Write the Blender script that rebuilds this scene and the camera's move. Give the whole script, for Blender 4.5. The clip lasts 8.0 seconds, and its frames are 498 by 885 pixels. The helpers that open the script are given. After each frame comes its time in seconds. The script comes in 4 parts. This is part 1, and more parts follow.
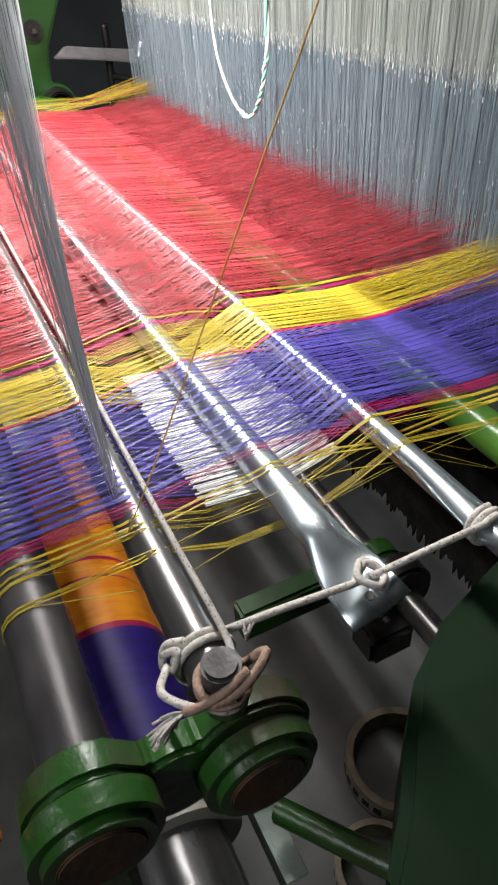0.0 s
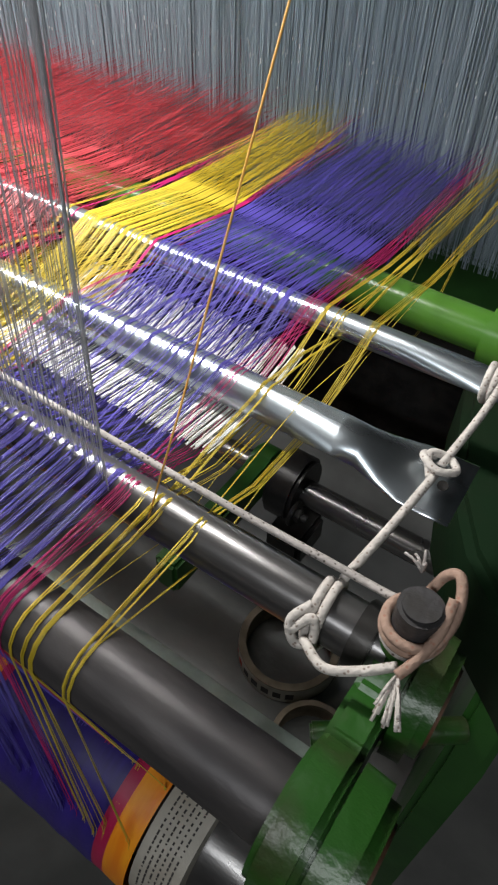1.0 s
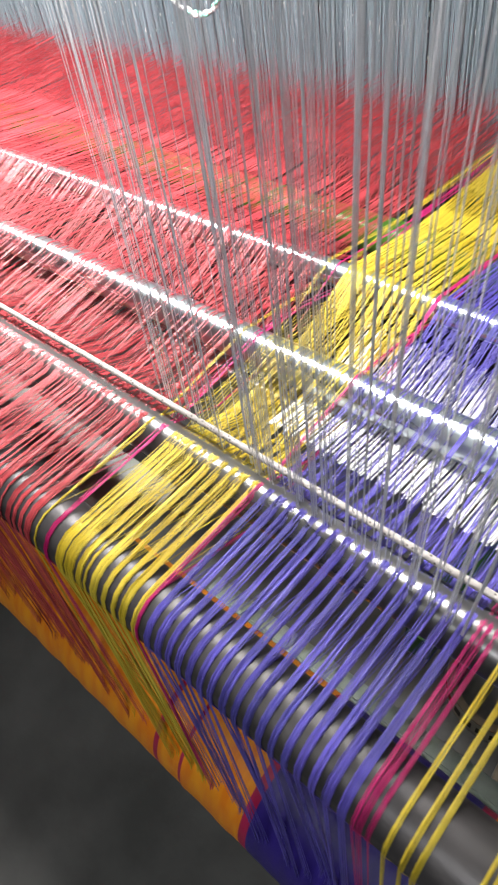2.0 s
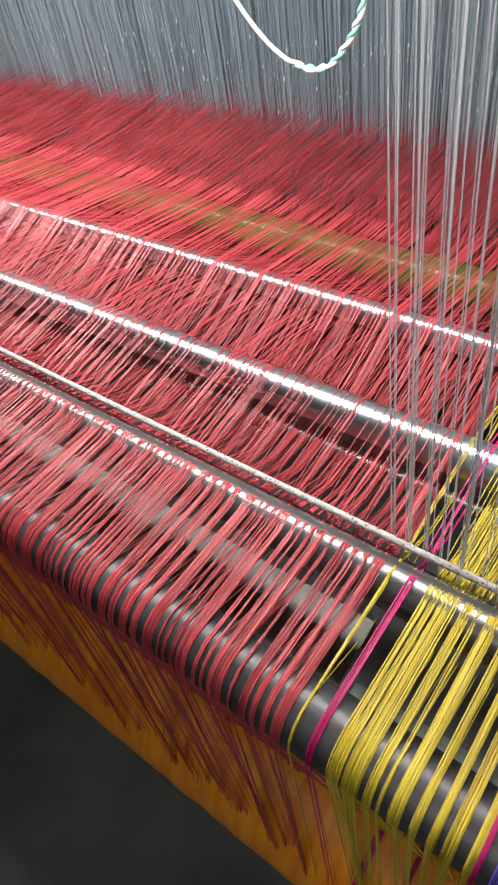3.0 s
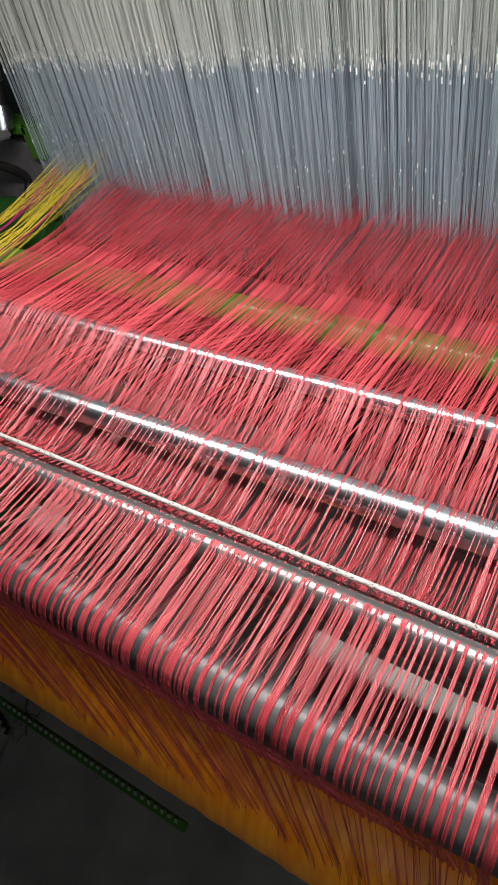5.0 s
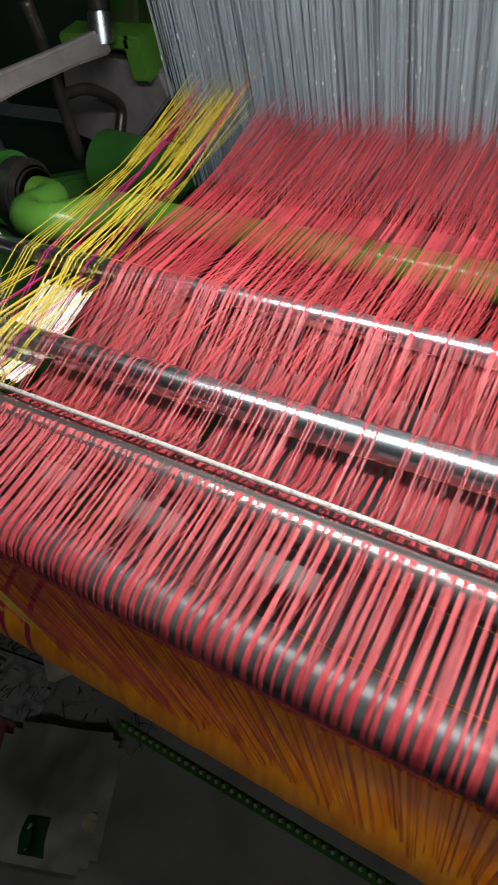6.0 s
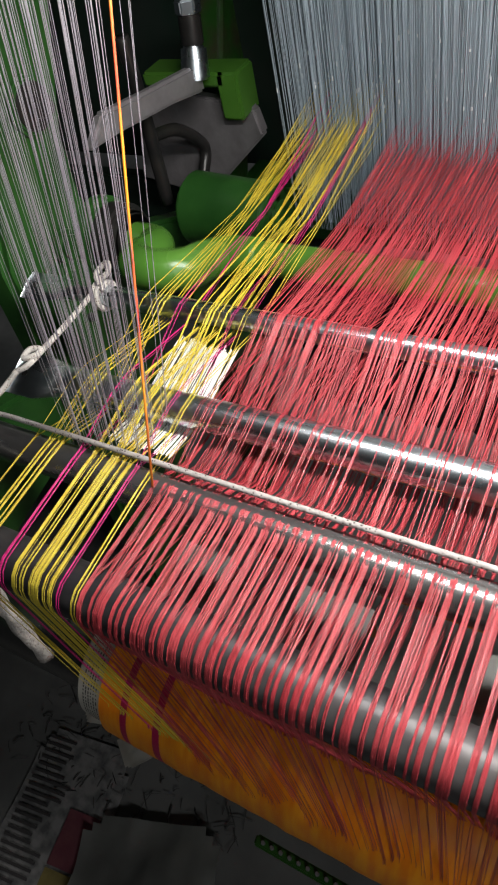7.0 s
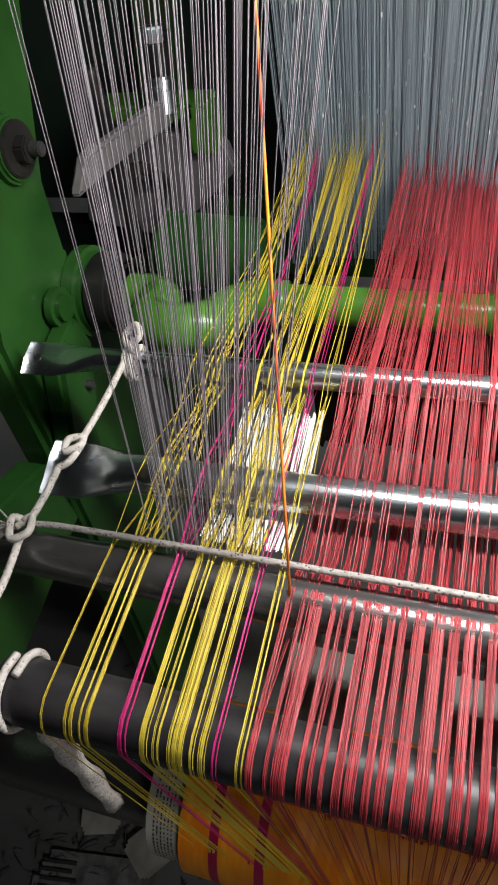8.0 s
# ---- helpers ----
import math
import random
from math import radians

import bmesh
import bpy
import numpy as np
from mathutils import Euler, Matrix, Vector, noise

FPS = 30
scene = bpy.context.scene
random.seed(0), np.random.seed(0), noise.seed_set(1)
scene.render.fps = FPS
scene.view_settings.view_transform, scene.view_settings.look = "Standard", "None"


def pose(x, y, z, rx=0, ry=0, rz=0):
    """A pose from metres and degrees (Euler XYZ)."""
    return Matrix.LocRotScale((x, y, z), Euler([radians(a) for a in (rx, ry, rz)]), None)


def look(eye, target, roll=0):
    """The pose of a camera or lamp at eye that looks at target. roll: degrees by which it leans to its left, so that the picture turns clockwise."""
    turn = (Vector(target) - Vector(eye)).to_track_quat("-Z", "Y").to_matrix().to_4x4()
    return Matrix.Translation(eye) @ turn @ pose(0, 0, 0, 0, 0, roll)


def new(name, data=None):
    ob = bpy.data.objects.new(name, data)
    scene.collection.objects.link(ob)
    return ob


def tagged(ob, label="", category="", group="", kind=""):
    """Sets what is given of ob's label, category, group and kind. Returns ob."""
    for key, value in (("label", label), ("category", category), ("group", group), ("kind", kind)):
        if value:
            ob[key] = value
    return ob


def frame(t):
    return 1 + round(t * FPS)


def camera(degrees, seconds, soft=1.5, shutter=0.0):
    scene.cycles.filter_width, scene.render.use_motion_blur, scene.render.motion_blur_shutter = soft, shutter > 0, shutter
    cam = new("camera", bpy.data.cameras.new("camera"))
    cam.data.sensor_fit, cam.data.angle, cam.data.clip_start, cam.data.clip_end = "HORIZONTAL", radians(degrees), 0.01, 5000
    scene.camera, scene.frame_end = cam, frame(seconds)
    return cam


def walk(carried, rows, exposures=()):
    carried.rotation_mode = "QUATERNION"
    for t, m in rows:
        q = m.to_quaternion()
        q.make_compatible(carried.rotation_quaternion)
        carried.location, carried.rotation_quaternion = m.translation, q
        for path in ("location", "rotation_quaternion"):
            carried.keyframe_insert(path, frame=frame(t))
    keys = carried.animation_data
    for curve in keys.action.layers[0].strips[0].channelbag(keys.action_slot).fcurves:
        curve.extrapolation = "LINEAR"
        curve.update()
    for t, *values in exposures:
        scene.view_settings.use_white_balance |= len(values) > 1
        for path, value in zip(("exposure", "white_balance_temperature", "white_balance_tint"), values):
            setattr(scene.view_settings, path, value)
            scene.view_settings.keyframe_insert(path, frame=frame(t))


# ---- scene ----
cam = camera(41.0, 8.0, soft=2.0, shutter=0.12)
PATH = [
    (0, look((0.801, 0.025, 1.244), (0.372, 0.213, 0.868), -4.1)),
    (0.5, look((0.712, -0.021, 1.242), (0.324, 0.231, 0.860), -0.9)),
    (1, look((0.624, -0.093, 1.200), (0.397, 0.257, 0.768), 2.4)),
    (1.5, look((0.565, -0.075, 1.206), (0.249, 0.178, 0.763), -11.0)),
    (3, look((0.260, -0.105, 1.241), (-0.031, 0.186, 0.805), -11.3)),
    (3.5, look((0.181, -0.062, 1.209), (-0.091, 0.221, 0.756), -13.2)),
    (4, look((-0.040, -0.075, 1.240), (-0.191, 0.259, 0.765), -3.0)),
    (4.5, look((-0.158, -0.123, 1.300), (-0.345, 0.241, 0.862), -4.7)),
    (5, look((-0.131, -0.131, 1.333), (-0.410, 0.186, 0.907), -13.9)),
    (6.5, look((-0.626, -0.105, 1.289), (-0.867, 0.169, 0.812), -15.9)),
    (7, look((-0.653, -0.115, 1.280), (-0.915, 0.188, 0.834), -17.1)),
    (7.5, look((-0.835, -0.106, 1.259), (-1.006, 0.239, 0.798), -12.1)),
    (8, look((-0.849, -0.101, 1.273), (-1.020, 0.258, 0.824), -12.7)),
]
walk(cam, PATH, [(0.0, 0.5), (0.5, 0.6), (1.0, 0.38), (1.6, 1.0), (2.9, 0.1), (5.2, 0.0), (6.3, 0.2), (8.0, 0.4)])

# ---- world and light ----
world = bpy.data.worlds.new("world")
scene.world = world
world.use_nodes = True
world.node_tree.nodes["Background"].inputs[0].default_value = (0.55, 0.65, 0.75, 1)
world.node_tree.nodes["Background"].inputs[1].default_value = 0.25


def tube_and_fill_lamp(x, y, z, length, watts, tilt=0, colour=(1, 0.98, 0.95)):
    lamp = bpy.data.lights.new("tube_and_fill_light", "AREA")
    lamp.shape, lamp.size, lamp.size_y, lamp.energy, lamp.color = "RECTANGLE", length, 0.05, watts, colour
    new("tube_and_fill_light", lamp).matrix_world = pose(x, y, z, tilt)


tube_and_fill_lamp(-0.29, 0.23, 1.35, 1.22, 14.2)
# Two unseen fill lamps: front brightens beam and bracket, rear the harness and floor.
tube_and_fill_lamp(0.9, -1.3, 2.2, 1.2, 11.5, 38, (0.95, 0.98, 1.0))
tube_and_fill_lamp(-0.7, 2.2, 2.75, 1.2, 14, 0, (0.92, 0.97, 1.0))


# ---- materials ----
def material(name, colour, rough=0.5, metal=0.0, second=None, scale=30.0, bump=0.0, bump_scale=200.0, island=0.0, spec=0.5, stretch=(1, 1, 1), mix=0.5):
    """Two-tone noise colour, fine relief, and a shift of value for each loose piece."""
    m = bpy.data.materials.new(name)
    m.use_nodes = True
    t = m.node_tree
    b = t.nodes["Principled BSDF"]
    b.inputs["Roughness"].default_value, b.inputs["Metallic"].default_value = rough, metal
    b.inputs["Specular IOR Level"].default_value = spec
    co = t.nodes.new("ShaderNodeTexCoord")
    mp = t.nodes.new("ShaderNodeMapping")
    mp.inputs["Scale"].default_value = stretch
    t.links.new(co.outputs["Object"], mp.inputs[0])
    n = t.nodes.new("ShaderNodeTexNoise")
    n.inputs["Scale"].default_value, n.inputs["Detail"].default_value = scale, 6
    t.links.new(mp.outputs[0], n.inputs["Vector"])
    r = t.nodes.new("ShaderNodeValToRGB")
    r.color_ramp.elements[0].position, r.color_ramp.elements[1].position = mix - 0.14, mix + 0.14
    r.color_ramp.elements[0].color = (*colour, 1)
    r.color_ramp.elements[1].color = (*(second or colour), 1)
    t.links.new(n.outputs["Fac"], r.inputs[0])
    last = r.outputs[0]
    if island:
        g = t.nodes.new("ShaderNodeNewGeometry")
        a = t.nodes.new("ShaderNodeMapRange")
        a.inputs["To Min"].default_value, a.inputs["To Max"].default_value = 1 - island, 1 + island
        t.links.new(g.outputs["Random Per Island"], a.inputs[0])
        h = t.nodes.new("ShaderNodeHueSaturation")
        t.links.new(last, h.inputs["Color"])
        t.links.new(a.outputs[0], h.inputs["Value"])
        last = h.outputs[0]
    t.links.new(last, b.inputs["Base Color"])
    if rough < 0.95:
        rr = t.nodes.new("ShaderNodeMapRange")
        rr.inputs["To Min"].default_value, rr.inputs["To Max"].default_value = rough * 0.75, min(1, rough * 1.3)
        t.links.new(n.outputs["Fac"], rr.inputs[0])
        t.links.new(rr.outputs[0], b.inputs["Roughness"])
    if bump:
        k = t.nodes.new("ShaderNodeTexNoise")
        k.inputs["Scale"].default_value, k.inputs["Detail"].default_value = bump_scale, 4
        t.links.new(mp.outputs[0], k.inputs["Vector"])
        u = t.nodes.new("ShaderNodeBump")
        u.inputs["Strength"].default_value, u.inputs["Distance"].default_value = bump, 0.002
        t.links.new(k.outputs["Fac"], u.inputs["Height"])
        t.links.new(u.outputs[0], b.inputs["Normal"])
    return m


RED = material("red silk", (0.36, 0.036, 0.047), 0.36, second=(0.45, 0.064, 0.075), scale=25, island=0.34, spec=0.55)
YELLOW = material("yellow silk", (0.55, 0.41, 0.028), 0.4, second=(0.63, 0.50, 0.055), scale=25, island=0.2)
PURPLE = material("violet silk", (0.085, 0.075, 0.33), 0.4, second=(0.13, 0.10, 0.48), scale=25, island=0.25)
MAGENTA = material("magenta silk", (0.46, 0.012, 0.13), 0.42, second=(0.56, 0.02, 0.18), scale=25, island=0.2)
WHITE = material("undyed silk", (0.80, 0.80, 0.78), 0.45, second=(0.86, 0.85, 0.83), scale=25, island=0.08)
AMBER = material("amber silk", (0.78, 0.21, 0.006), 0.40, second=(0.88, 0.33, 0.012), scale=20, bump=0.25, bump_scale=900, stretch=(6, 1, 1))
GOLD = material("gold thread", (0.85, 0.42, 0.07), 0.5, second=(0.88, 0.52, 0.13), scale=30)
ORANGE = material("orange thread", (0.80, 0.30, 0.02), 0.5, second=(0.62, 0.03, 0.04), scale=9)
INDIGO = material("wound indigo silk", (0.020, 0.010, 0.15), 0.35, second=(0.03, 0.015, 0.21), scale=20, bump=0.25, bump_scale=900, stretch=(6, 1, 1))
CRIMSON = material("wound crimson silk", (0.36, 0.008, 0.06), 0.4, second=(0.42, 0.012, 0.08), scale=20, bump=0.2, bump_scale=900, stretch=(6, 1, 1))
CHROME = material("galvanised steel", (0.66, 0.71, 0.75), 0.27, 1.0, second=(0.52, 0.58, 0.62), scale=40, bump=0.08, bump_scale=60, stretch=(0.12, 1, 1))
STEEL = material("dark worn steel", (0.26, 0.255, 0.25), 0.27, 0.85, second=(0.17, 0.165, 0.165), scale=18, bump=0.12, bump_scale=120, stretch=(0.3, 1, 1))
BLACKENED = material("blackened roller steel", (0.032, 0.030, 0.033), 0.42, 0.45, second=(0.085, 0.078, 0.078), scale=22, bump=0.15, bump_scale=150, stretch=(0.4, 1, 1))
GREEN = material("green machine enamel", (0.013, 0.056, 0.010), 0.32, second=(0.026, 0.098, 0.017), scale=9, bump=0.25, bump_scale=45)
PALEGREEN = material("zinc-coated steel", (0.30, 0.36, 0.32), 0.5, 0.4, second=(0.20, 0.24, 0.21), scale=22, bump=0.2, bump_scale=120)
GREYPLATE = material("dull grey sheet metal", (0.30, 0.31, 0.29), 0.6, 0.1, second=(0.21, 0.215, 0.20), scale=6, bump=0.15, bump_scale=50)
BRASS = material("worn brass", (0.42, 0.24, 0.07), 0.35, 0.9, second=(0.30, 0.16, 0.05), scale=60, bump=0.2, bump_scale=200)
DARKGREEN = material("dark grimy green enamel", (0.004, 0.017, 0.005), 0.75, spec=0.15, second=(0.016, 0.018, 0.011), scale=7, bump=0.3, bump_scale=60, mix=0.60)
SLATEGREEN = material("slate green sheet metal", (0.012, 0.026, 0.018), 0.6, spec=0.3, second=(0.024, 0.030, 0.026), scale=7, bump=0.3, bump_scale=60, mix=0.60)
OLDGREEN = material("chipped green enamel", (0.020, 0.082, 0.012), 0.34, second=(0.050, 0.040, 0.025), scale=22, bump=0.7, bump_scale=70, mix=0.56)
LIGHTGREEN = material("light green enamel", (0.055, 0.16, 0.02), 0.26, second=(0.085, 0.21, 0.03), scale=6, bump=0.08, bump_scale=50)
ALLOY = material("worn grey alloy", (0.34, 0.32, 0.33), 0.5, 0.6, second=(0.25, 0.235, 0.24), scale=30, bump=0.2, bump_scale=120)
RUST = material("rusted iron", (0.10, 0.045, 0.02), 0.7, 0.2, second=(0.05, 0.03, 0.02), scale=40, bump=0.4, bump_scale=150)
IRON = material("oily black iron", (0.022, 0.022, 0.022), 0.35, 0.5, second=(0.04, 0.037, 0.034), scale=20, bump=0.2, bump_scale=90)
BOLT = material("bolt steel", (0.085, 0.082, 0.086), 0.55, 0.6, second=(0.055, 0.052, 0.05), scale=90, bump=0.25, bump_scale=300)
PAPER = material("printed paper", (0.46, 0.44, 0.39), 0.8, second=(0.33, 0.30, 0.25), scale=16)
CARD = material("cardboard", (0.27, 0.22, 0.16), 0.85, second=(0.20, 0.16, 0.11), scale=40)
INK = material("ink", (0.05, 0.045, 0.045), 0.8)
REDINK = material("red ink", (0.45, 0.04, 0.03), 0.8)
CONCRETE = material("worn concrete", (0.17, 0.168, 0.160), 0.8, second=(0.095, 0.095, 0.090), scale=4.5, bump=0.3, bump_scale=70)
PLASTER = material("dim lime plaster", (0.13, 0.14, 0.14), 0.9, second=(0.09, 0.10, 0.10), scale=3, bump=0.2, bump_scale=40)
CORD = material("grey harness cord", (0.22, 0.285, 0.335), 0.42, second=(0.31, 0.375, 0.42), scale=3, island=0.14)
UPCORD = material("pale nylon harness cord", (0.36, 0.40, 0.38), 0.4, second=(0.46, 0.49, 0.45), scale=3, island=0.16)
KNOT = material("white nylon knots", (0.62, 0.64, 0.63), 0.35, island=0.15)
# Selvedge cords: left copy darkened, right copy lightened, their lighting put into the colour.
VIOLETCORD = material("violet-grey harness cord", (0.22, 0.205, 0.235), 0.45, second=(0.30, 0.285, 0.31), scale=3, island=0.3)
LITCORD = material("brightened grey harness cord", (0.48, 0.49, 0.52), 0.45, second=(0.58, 0.59, 0.62), scale=3, island=0.2)
SACK = material("dusty plastic sack", (0.17, 0.17, 0.155), 0.6, second=(0.11, 0.11, 0.10), scale=8, bump=0.4, bump_scale=18)
BLACKSHEET = material("dull black sheet", (0.010, 0.010, 0.010), 0.9, second=(0.022, 0.021, 0.020), scale=40, bump=0.6, bump_scale=160, spec=0.1)
DIRT = material("lint and dirt", (0.045, 0.042, 0.04), 0.9, second=(0.09, 0.085, 0.08), scale=30, bump=0.5, bump_scale=90)


def braid(name, light, dark, pitch):
    """Braided rope: dark flecks on a light ground, and a plaited relief."""
    m = material(name, light, 0.8, second=tuple(0.8 * c for c in light), scale=150)
    t = m.node_tree
    b = t.nodes["Principled BSDF"]
    uv = t.nodes.new("ShaderNodeTexCoord")
    v = t.nodes.new("ShaderNodeTexVoronoi")
    v.inputs["Scale"].default_value = pitch
    t.links.new(uv.outputs["Object"], v.inputs["Vector"])
    r = t.nodes.new("ShaderNodeValToRGB")
    r.color_ramp.elements[0].position, r.color_ramp.elements[1].position = 0.16, 0.30
    t.links.new(v.outputs["Distance"], r.inputs[0])
    mx = t.nodes.new("ShaderNodeMix")
    mx.data_type = "RGBA"
    t.links.new(r.outputs[0], mx.inputs[0])
    mx.inputs[6].default_value = (*dark, 1)
    t.links.new(b.inputs["Base Color"].links[0].from_socket, mx.inputs[7])
    t.links.new(mx.outputs[2], b.inputs["Base Color"])
    u = t.nodes.new("ShaderNodeBump")
    u.inputs["Strength"].default_value, u.inputs["Distance"].default_value = 0.6, 0.001
    t.links.new(v.outputs["Distance"], u.inputs["Height"])
    t.links.new(u.outputs[0], b.inputs["Normal"])
    return m


ROPE = braid("white braided rope", (0.56, 0.52, 0.48), (0.22, 0.17, 0.14), 330)
OLDROPE = braid("pink stained rope", (0.360, 0.238, 0.180), (0.30, 0.15, 0.10), 330)
GREYROPE = braid("grey braided cord", (0.37, 0.34, 0.32), (0.06, 0.045, 0.04), 330)
COTTON = material("white cotton cord", (0.70, 0.70, 0.68), 0.8, second=(0.58, 0.58, 0.56), scale=90, bump=0.5, bump_scale=400)
MINT = material("mint plastic strand", (0.20, 0.55, 0.42), 0.5, second=(0.26, 0.62, 0.50), scale=60)


# ---- mesh tools ----
def mesh_ob(name, verts, faces, mat, parent=None, smooth=True, label=""):
    me = bpy.data.meshes.new(name)
    me.from_pydata(verts, [], faces)
    me.validate()
    me.materials.append(mat)
    me.polygons.foreach_set("use_smooth", [smooth] * len(me.polygons))
    ob = new(name, me)
    ob.parent = parent
    if label:
        tagged(ob, label)
    return ob


def part(name, bm, mat, parent=None, label="", bevel=0.0, smooth=False):
    if bevel:
        bmesh.ops.bevel(bm, geom=[e for e in bm.edges if e.is_manifold and e.calc_face_angle(0) > 0.5], offset=bevel, segments=2, affect="EDGES", clamp_overlap=True)
    bmesh.ops.recalc_face_normals(bm, faces=bm.faces)
    me = bpy.data.meshes.new(name)
    bm.to_mesh(me)
    bm.free()
    me.materials.append(mat)
    me.polygons.foreach_set("use_smooth", [True] * len(me.polygons))
    me.set_sharp_from_angle(angle=radians(60 if smooth else 34))
    ob = new(name, me)
    ob.parent = parent
    if label:
        tagged(ob, label)
    return ob


def thing(name, label, category, group="", at=(0, 0, 0)):
    ob = tagged(new(name), label, category, group)
    ob.location = at
    ob.empty_display_size = 0.05
    return ob


def box(bm, x0, x1, y0, y1, z0, z1, m=None):
    r = bmesh.ops.create_cube(bm, size=1)
    bmesh.ops.transform(bm, verts=r["verts"], matrix=(m or Matrix()) @ Matrix.Translation(((x0 + x1) / 2, (y0 + y1) / 2, (z0 + z1) / 2)) @ Matrix.Diagonal((x1 - x0, y1 - y0, z1 - z0, 1)))
    return r["verts"]


def rod(bm, a, b, r, r2=None, n=24):
    a, b = Vector(a), Vector(b)
    m = Matrix.Translation((a + b) / 2) @ (b - a).to_track_quat("Z", "Y").to_matrix().to_4x4()
    q = bmesh.ops.create_cone(bm, cap_ends=True, segments=n, radius1=r, radius2=r if r2 is None else r2, depth=(b - a).length)
    bmesh.ops.transform(bm, verts=q["verts"], matrix=m)
    return q["verts"]


def slab(bm, outline, x0, x1):
    """A plate in the y-z plane between x0 and x1."""
    f = bm.faces.new([bm.verts.new((x0, y, z)) for y, z in outline])
    q = bmesh.ops.extrude_face_region(bm, geom=[f])
    bmesh.ops.translate(bm, verts=[v for v in q["geom"] if isinstance(v, bmesh.types.BMVert)], vec=(x1 - x0, 0, 0))


def smooth_path(points, steps=8):
    p = [Vector(q) for q in points]
    p = [2 * p[0] - p[1], *p, 2 * p[-1] - p[-2]]
    out = []
    for i in range(1, len(p) - 2):
        for k in range(steps):
            t = k / steps
            a, b, c, d = p[i - 1:i + 3]
            out.append(0.5 * (2 * b + (c - a) * t + (2 * a - 5 * b + 4 * c - d) * t * t + (3 * b - a - 3 * c + d) * t ** 3))
    return out + [p[-2]]


def sweep(path, r, n=8, ripple=0.0, turns=0.0):
    """Vertices and faces of a round strand along a path; ripple and turns give it a twist."""
    verts, faces = [], []
    up = Vector((0.13, 0.31, 0.94))
    for i, p in enumerate(path):
        d = (path[min(i + 1, len(path) - 1)] - path[max(i - 1, 0)]).normalized()
        a = d.cross(up)
        if a.length < 0.05:
            a = d.cross(Vector((1, 0, 0)))
        a.normalize()
        b = d.cross(a)
        up = -b if i == 0 else -b
        for k in range(n):
            t = 2 * math.pi * k / n
            s = r * (1 + ripple * math.cos(2 * t + turns * i))
            verts.append(p + a * math.cos(t) * s + b * math.sin(t) * s)
        if i:
            for k in range(n):
                faces.append(((i - 1) * n + k, (i - 1) * n + (k + 1) % n, i * n + (k + 1) % n, i * n + k))
    faces.append(tuple(range(n))[::-1])
    faces.append(tuple((len(path) - 1) * n + k for k in range(n)))
    return verts, faces


def strand(name, points, r, mat, parent=None, steps=8, n=8, label="", ripple=0.0, turns=0.0):
    v, f = sweep(smooth_path(points, steps), r, n, ripple, turns)
    return mesh_ob(name, v, f, mat, parent, True, label)


def threads(name, paths, radius, mat, normal, label, category, flat=1.0):
    """Many yarns in one mesh: paths is (yarns, points, 3), normal (points, 3); each yarn has a three-sided section."""
    n, k = paths.shape[:2]
    side = np.zeros((k, 3))
    side[:, 0] = 1
    if np.abs(normal[:, 0]).max() > 0.5:
        side[:] = (0, 1, 0)
    rad = np.asarray(radius, float).reshape(-1, 1, 1) * np.ones((n, 1, 1))
    corners = np.stack([paths + side * rad, paths - side * rad, paths + normal * rad * flat * 1.2], axis=2)
    verts = corners.reshape(-1, 3)
    i = (np.arange(n)[:, None] * k + np.arange(k - 1)[None, :]).reshape(-1) * 3
    faces = np.concatenate([np.stack([i + a, i + b, i + 3 + b, i + 3 + a], 1) for a, b in ((0, 2), (2, 1), (1, 0))])
    me = bpy.data.meshes.new(name)
    me.vertices.add(len(verts))
    me.vertices.foreach_set("co", verts.ravel())
    me.loops.add(faces.size)
    me.loops.foreach_set("vertex_index", faces.ravel())
    me.polygons.add(len(faces))
    me.polygons.foreach_set("loop_start", np.arange(len(faces)) * 4)
    me.polygons.foreach_set("loop_total", np.full(len(faces), 4))
    me.update(calc_edges=True)
    me.validate()
    me.materials.append(mat)
    return tagged(new(name, me), label, category, kind="stuff")


# ---- plan of the loom, in metres ----
ROLLER_Y, ROLLER_Z, ROLLER_R = -0.0027, 0.8655, 0.0216
BEAM_Y, BEAM_Z, BEAM_R = 0.033, 0.550, 0.080
CY, CZ, CR = 0.089, 0.8755, 0.0165
BY, BZ, BR, BS = 0.183, 0.8895, 0.0148, 0.024
AY, AZ, AR, AS = 0.290, 0.8955, 0.0108, 0.0167
GY, GZ, GR = 0.422, 0.852, 0.0195
HARNESS_Y0, HARNESS_Y1 = 0.590, 0.735
RED0, RED1 = -0.935, 0.162
YEL1, PUR1 = 0.270, 0.420

# ---- the room ----
bm = bmesh.new()
box(bm, -3.2, 3.2, -3.0, 3.6, -0.1, 0)
tagged(part("floor", bm, CONCRETE), "worn grey concrete workshop floor", "floor", kind="structure")
for name, c in (("wall_west", (-3.35, -3.2, -3.0, 3.6)), ("wall_east", (3.2, 3.35, -3.0, 3.6)), ("wall_south", (-3.35, 3.35, -3.15, -3.0)), ("wall_north", (-3.35, 3.35, 3.6, 3.75))):
    bm = bmesh.new()
    box(bm, *c, -0.1, 3.0)
    tagged(part(name, bm, PLASTER), "dim grey plastered workshop wall", "wall", kind="structure")
bm = bmesh.new()
box(bm, -3.35, 3.35, -3.15, 3.75, 3.0, 3.12)
tagged(part("ceiling", bm, PLASTER), "dim grey workshop ceiling", "ceiling", kind="structure")


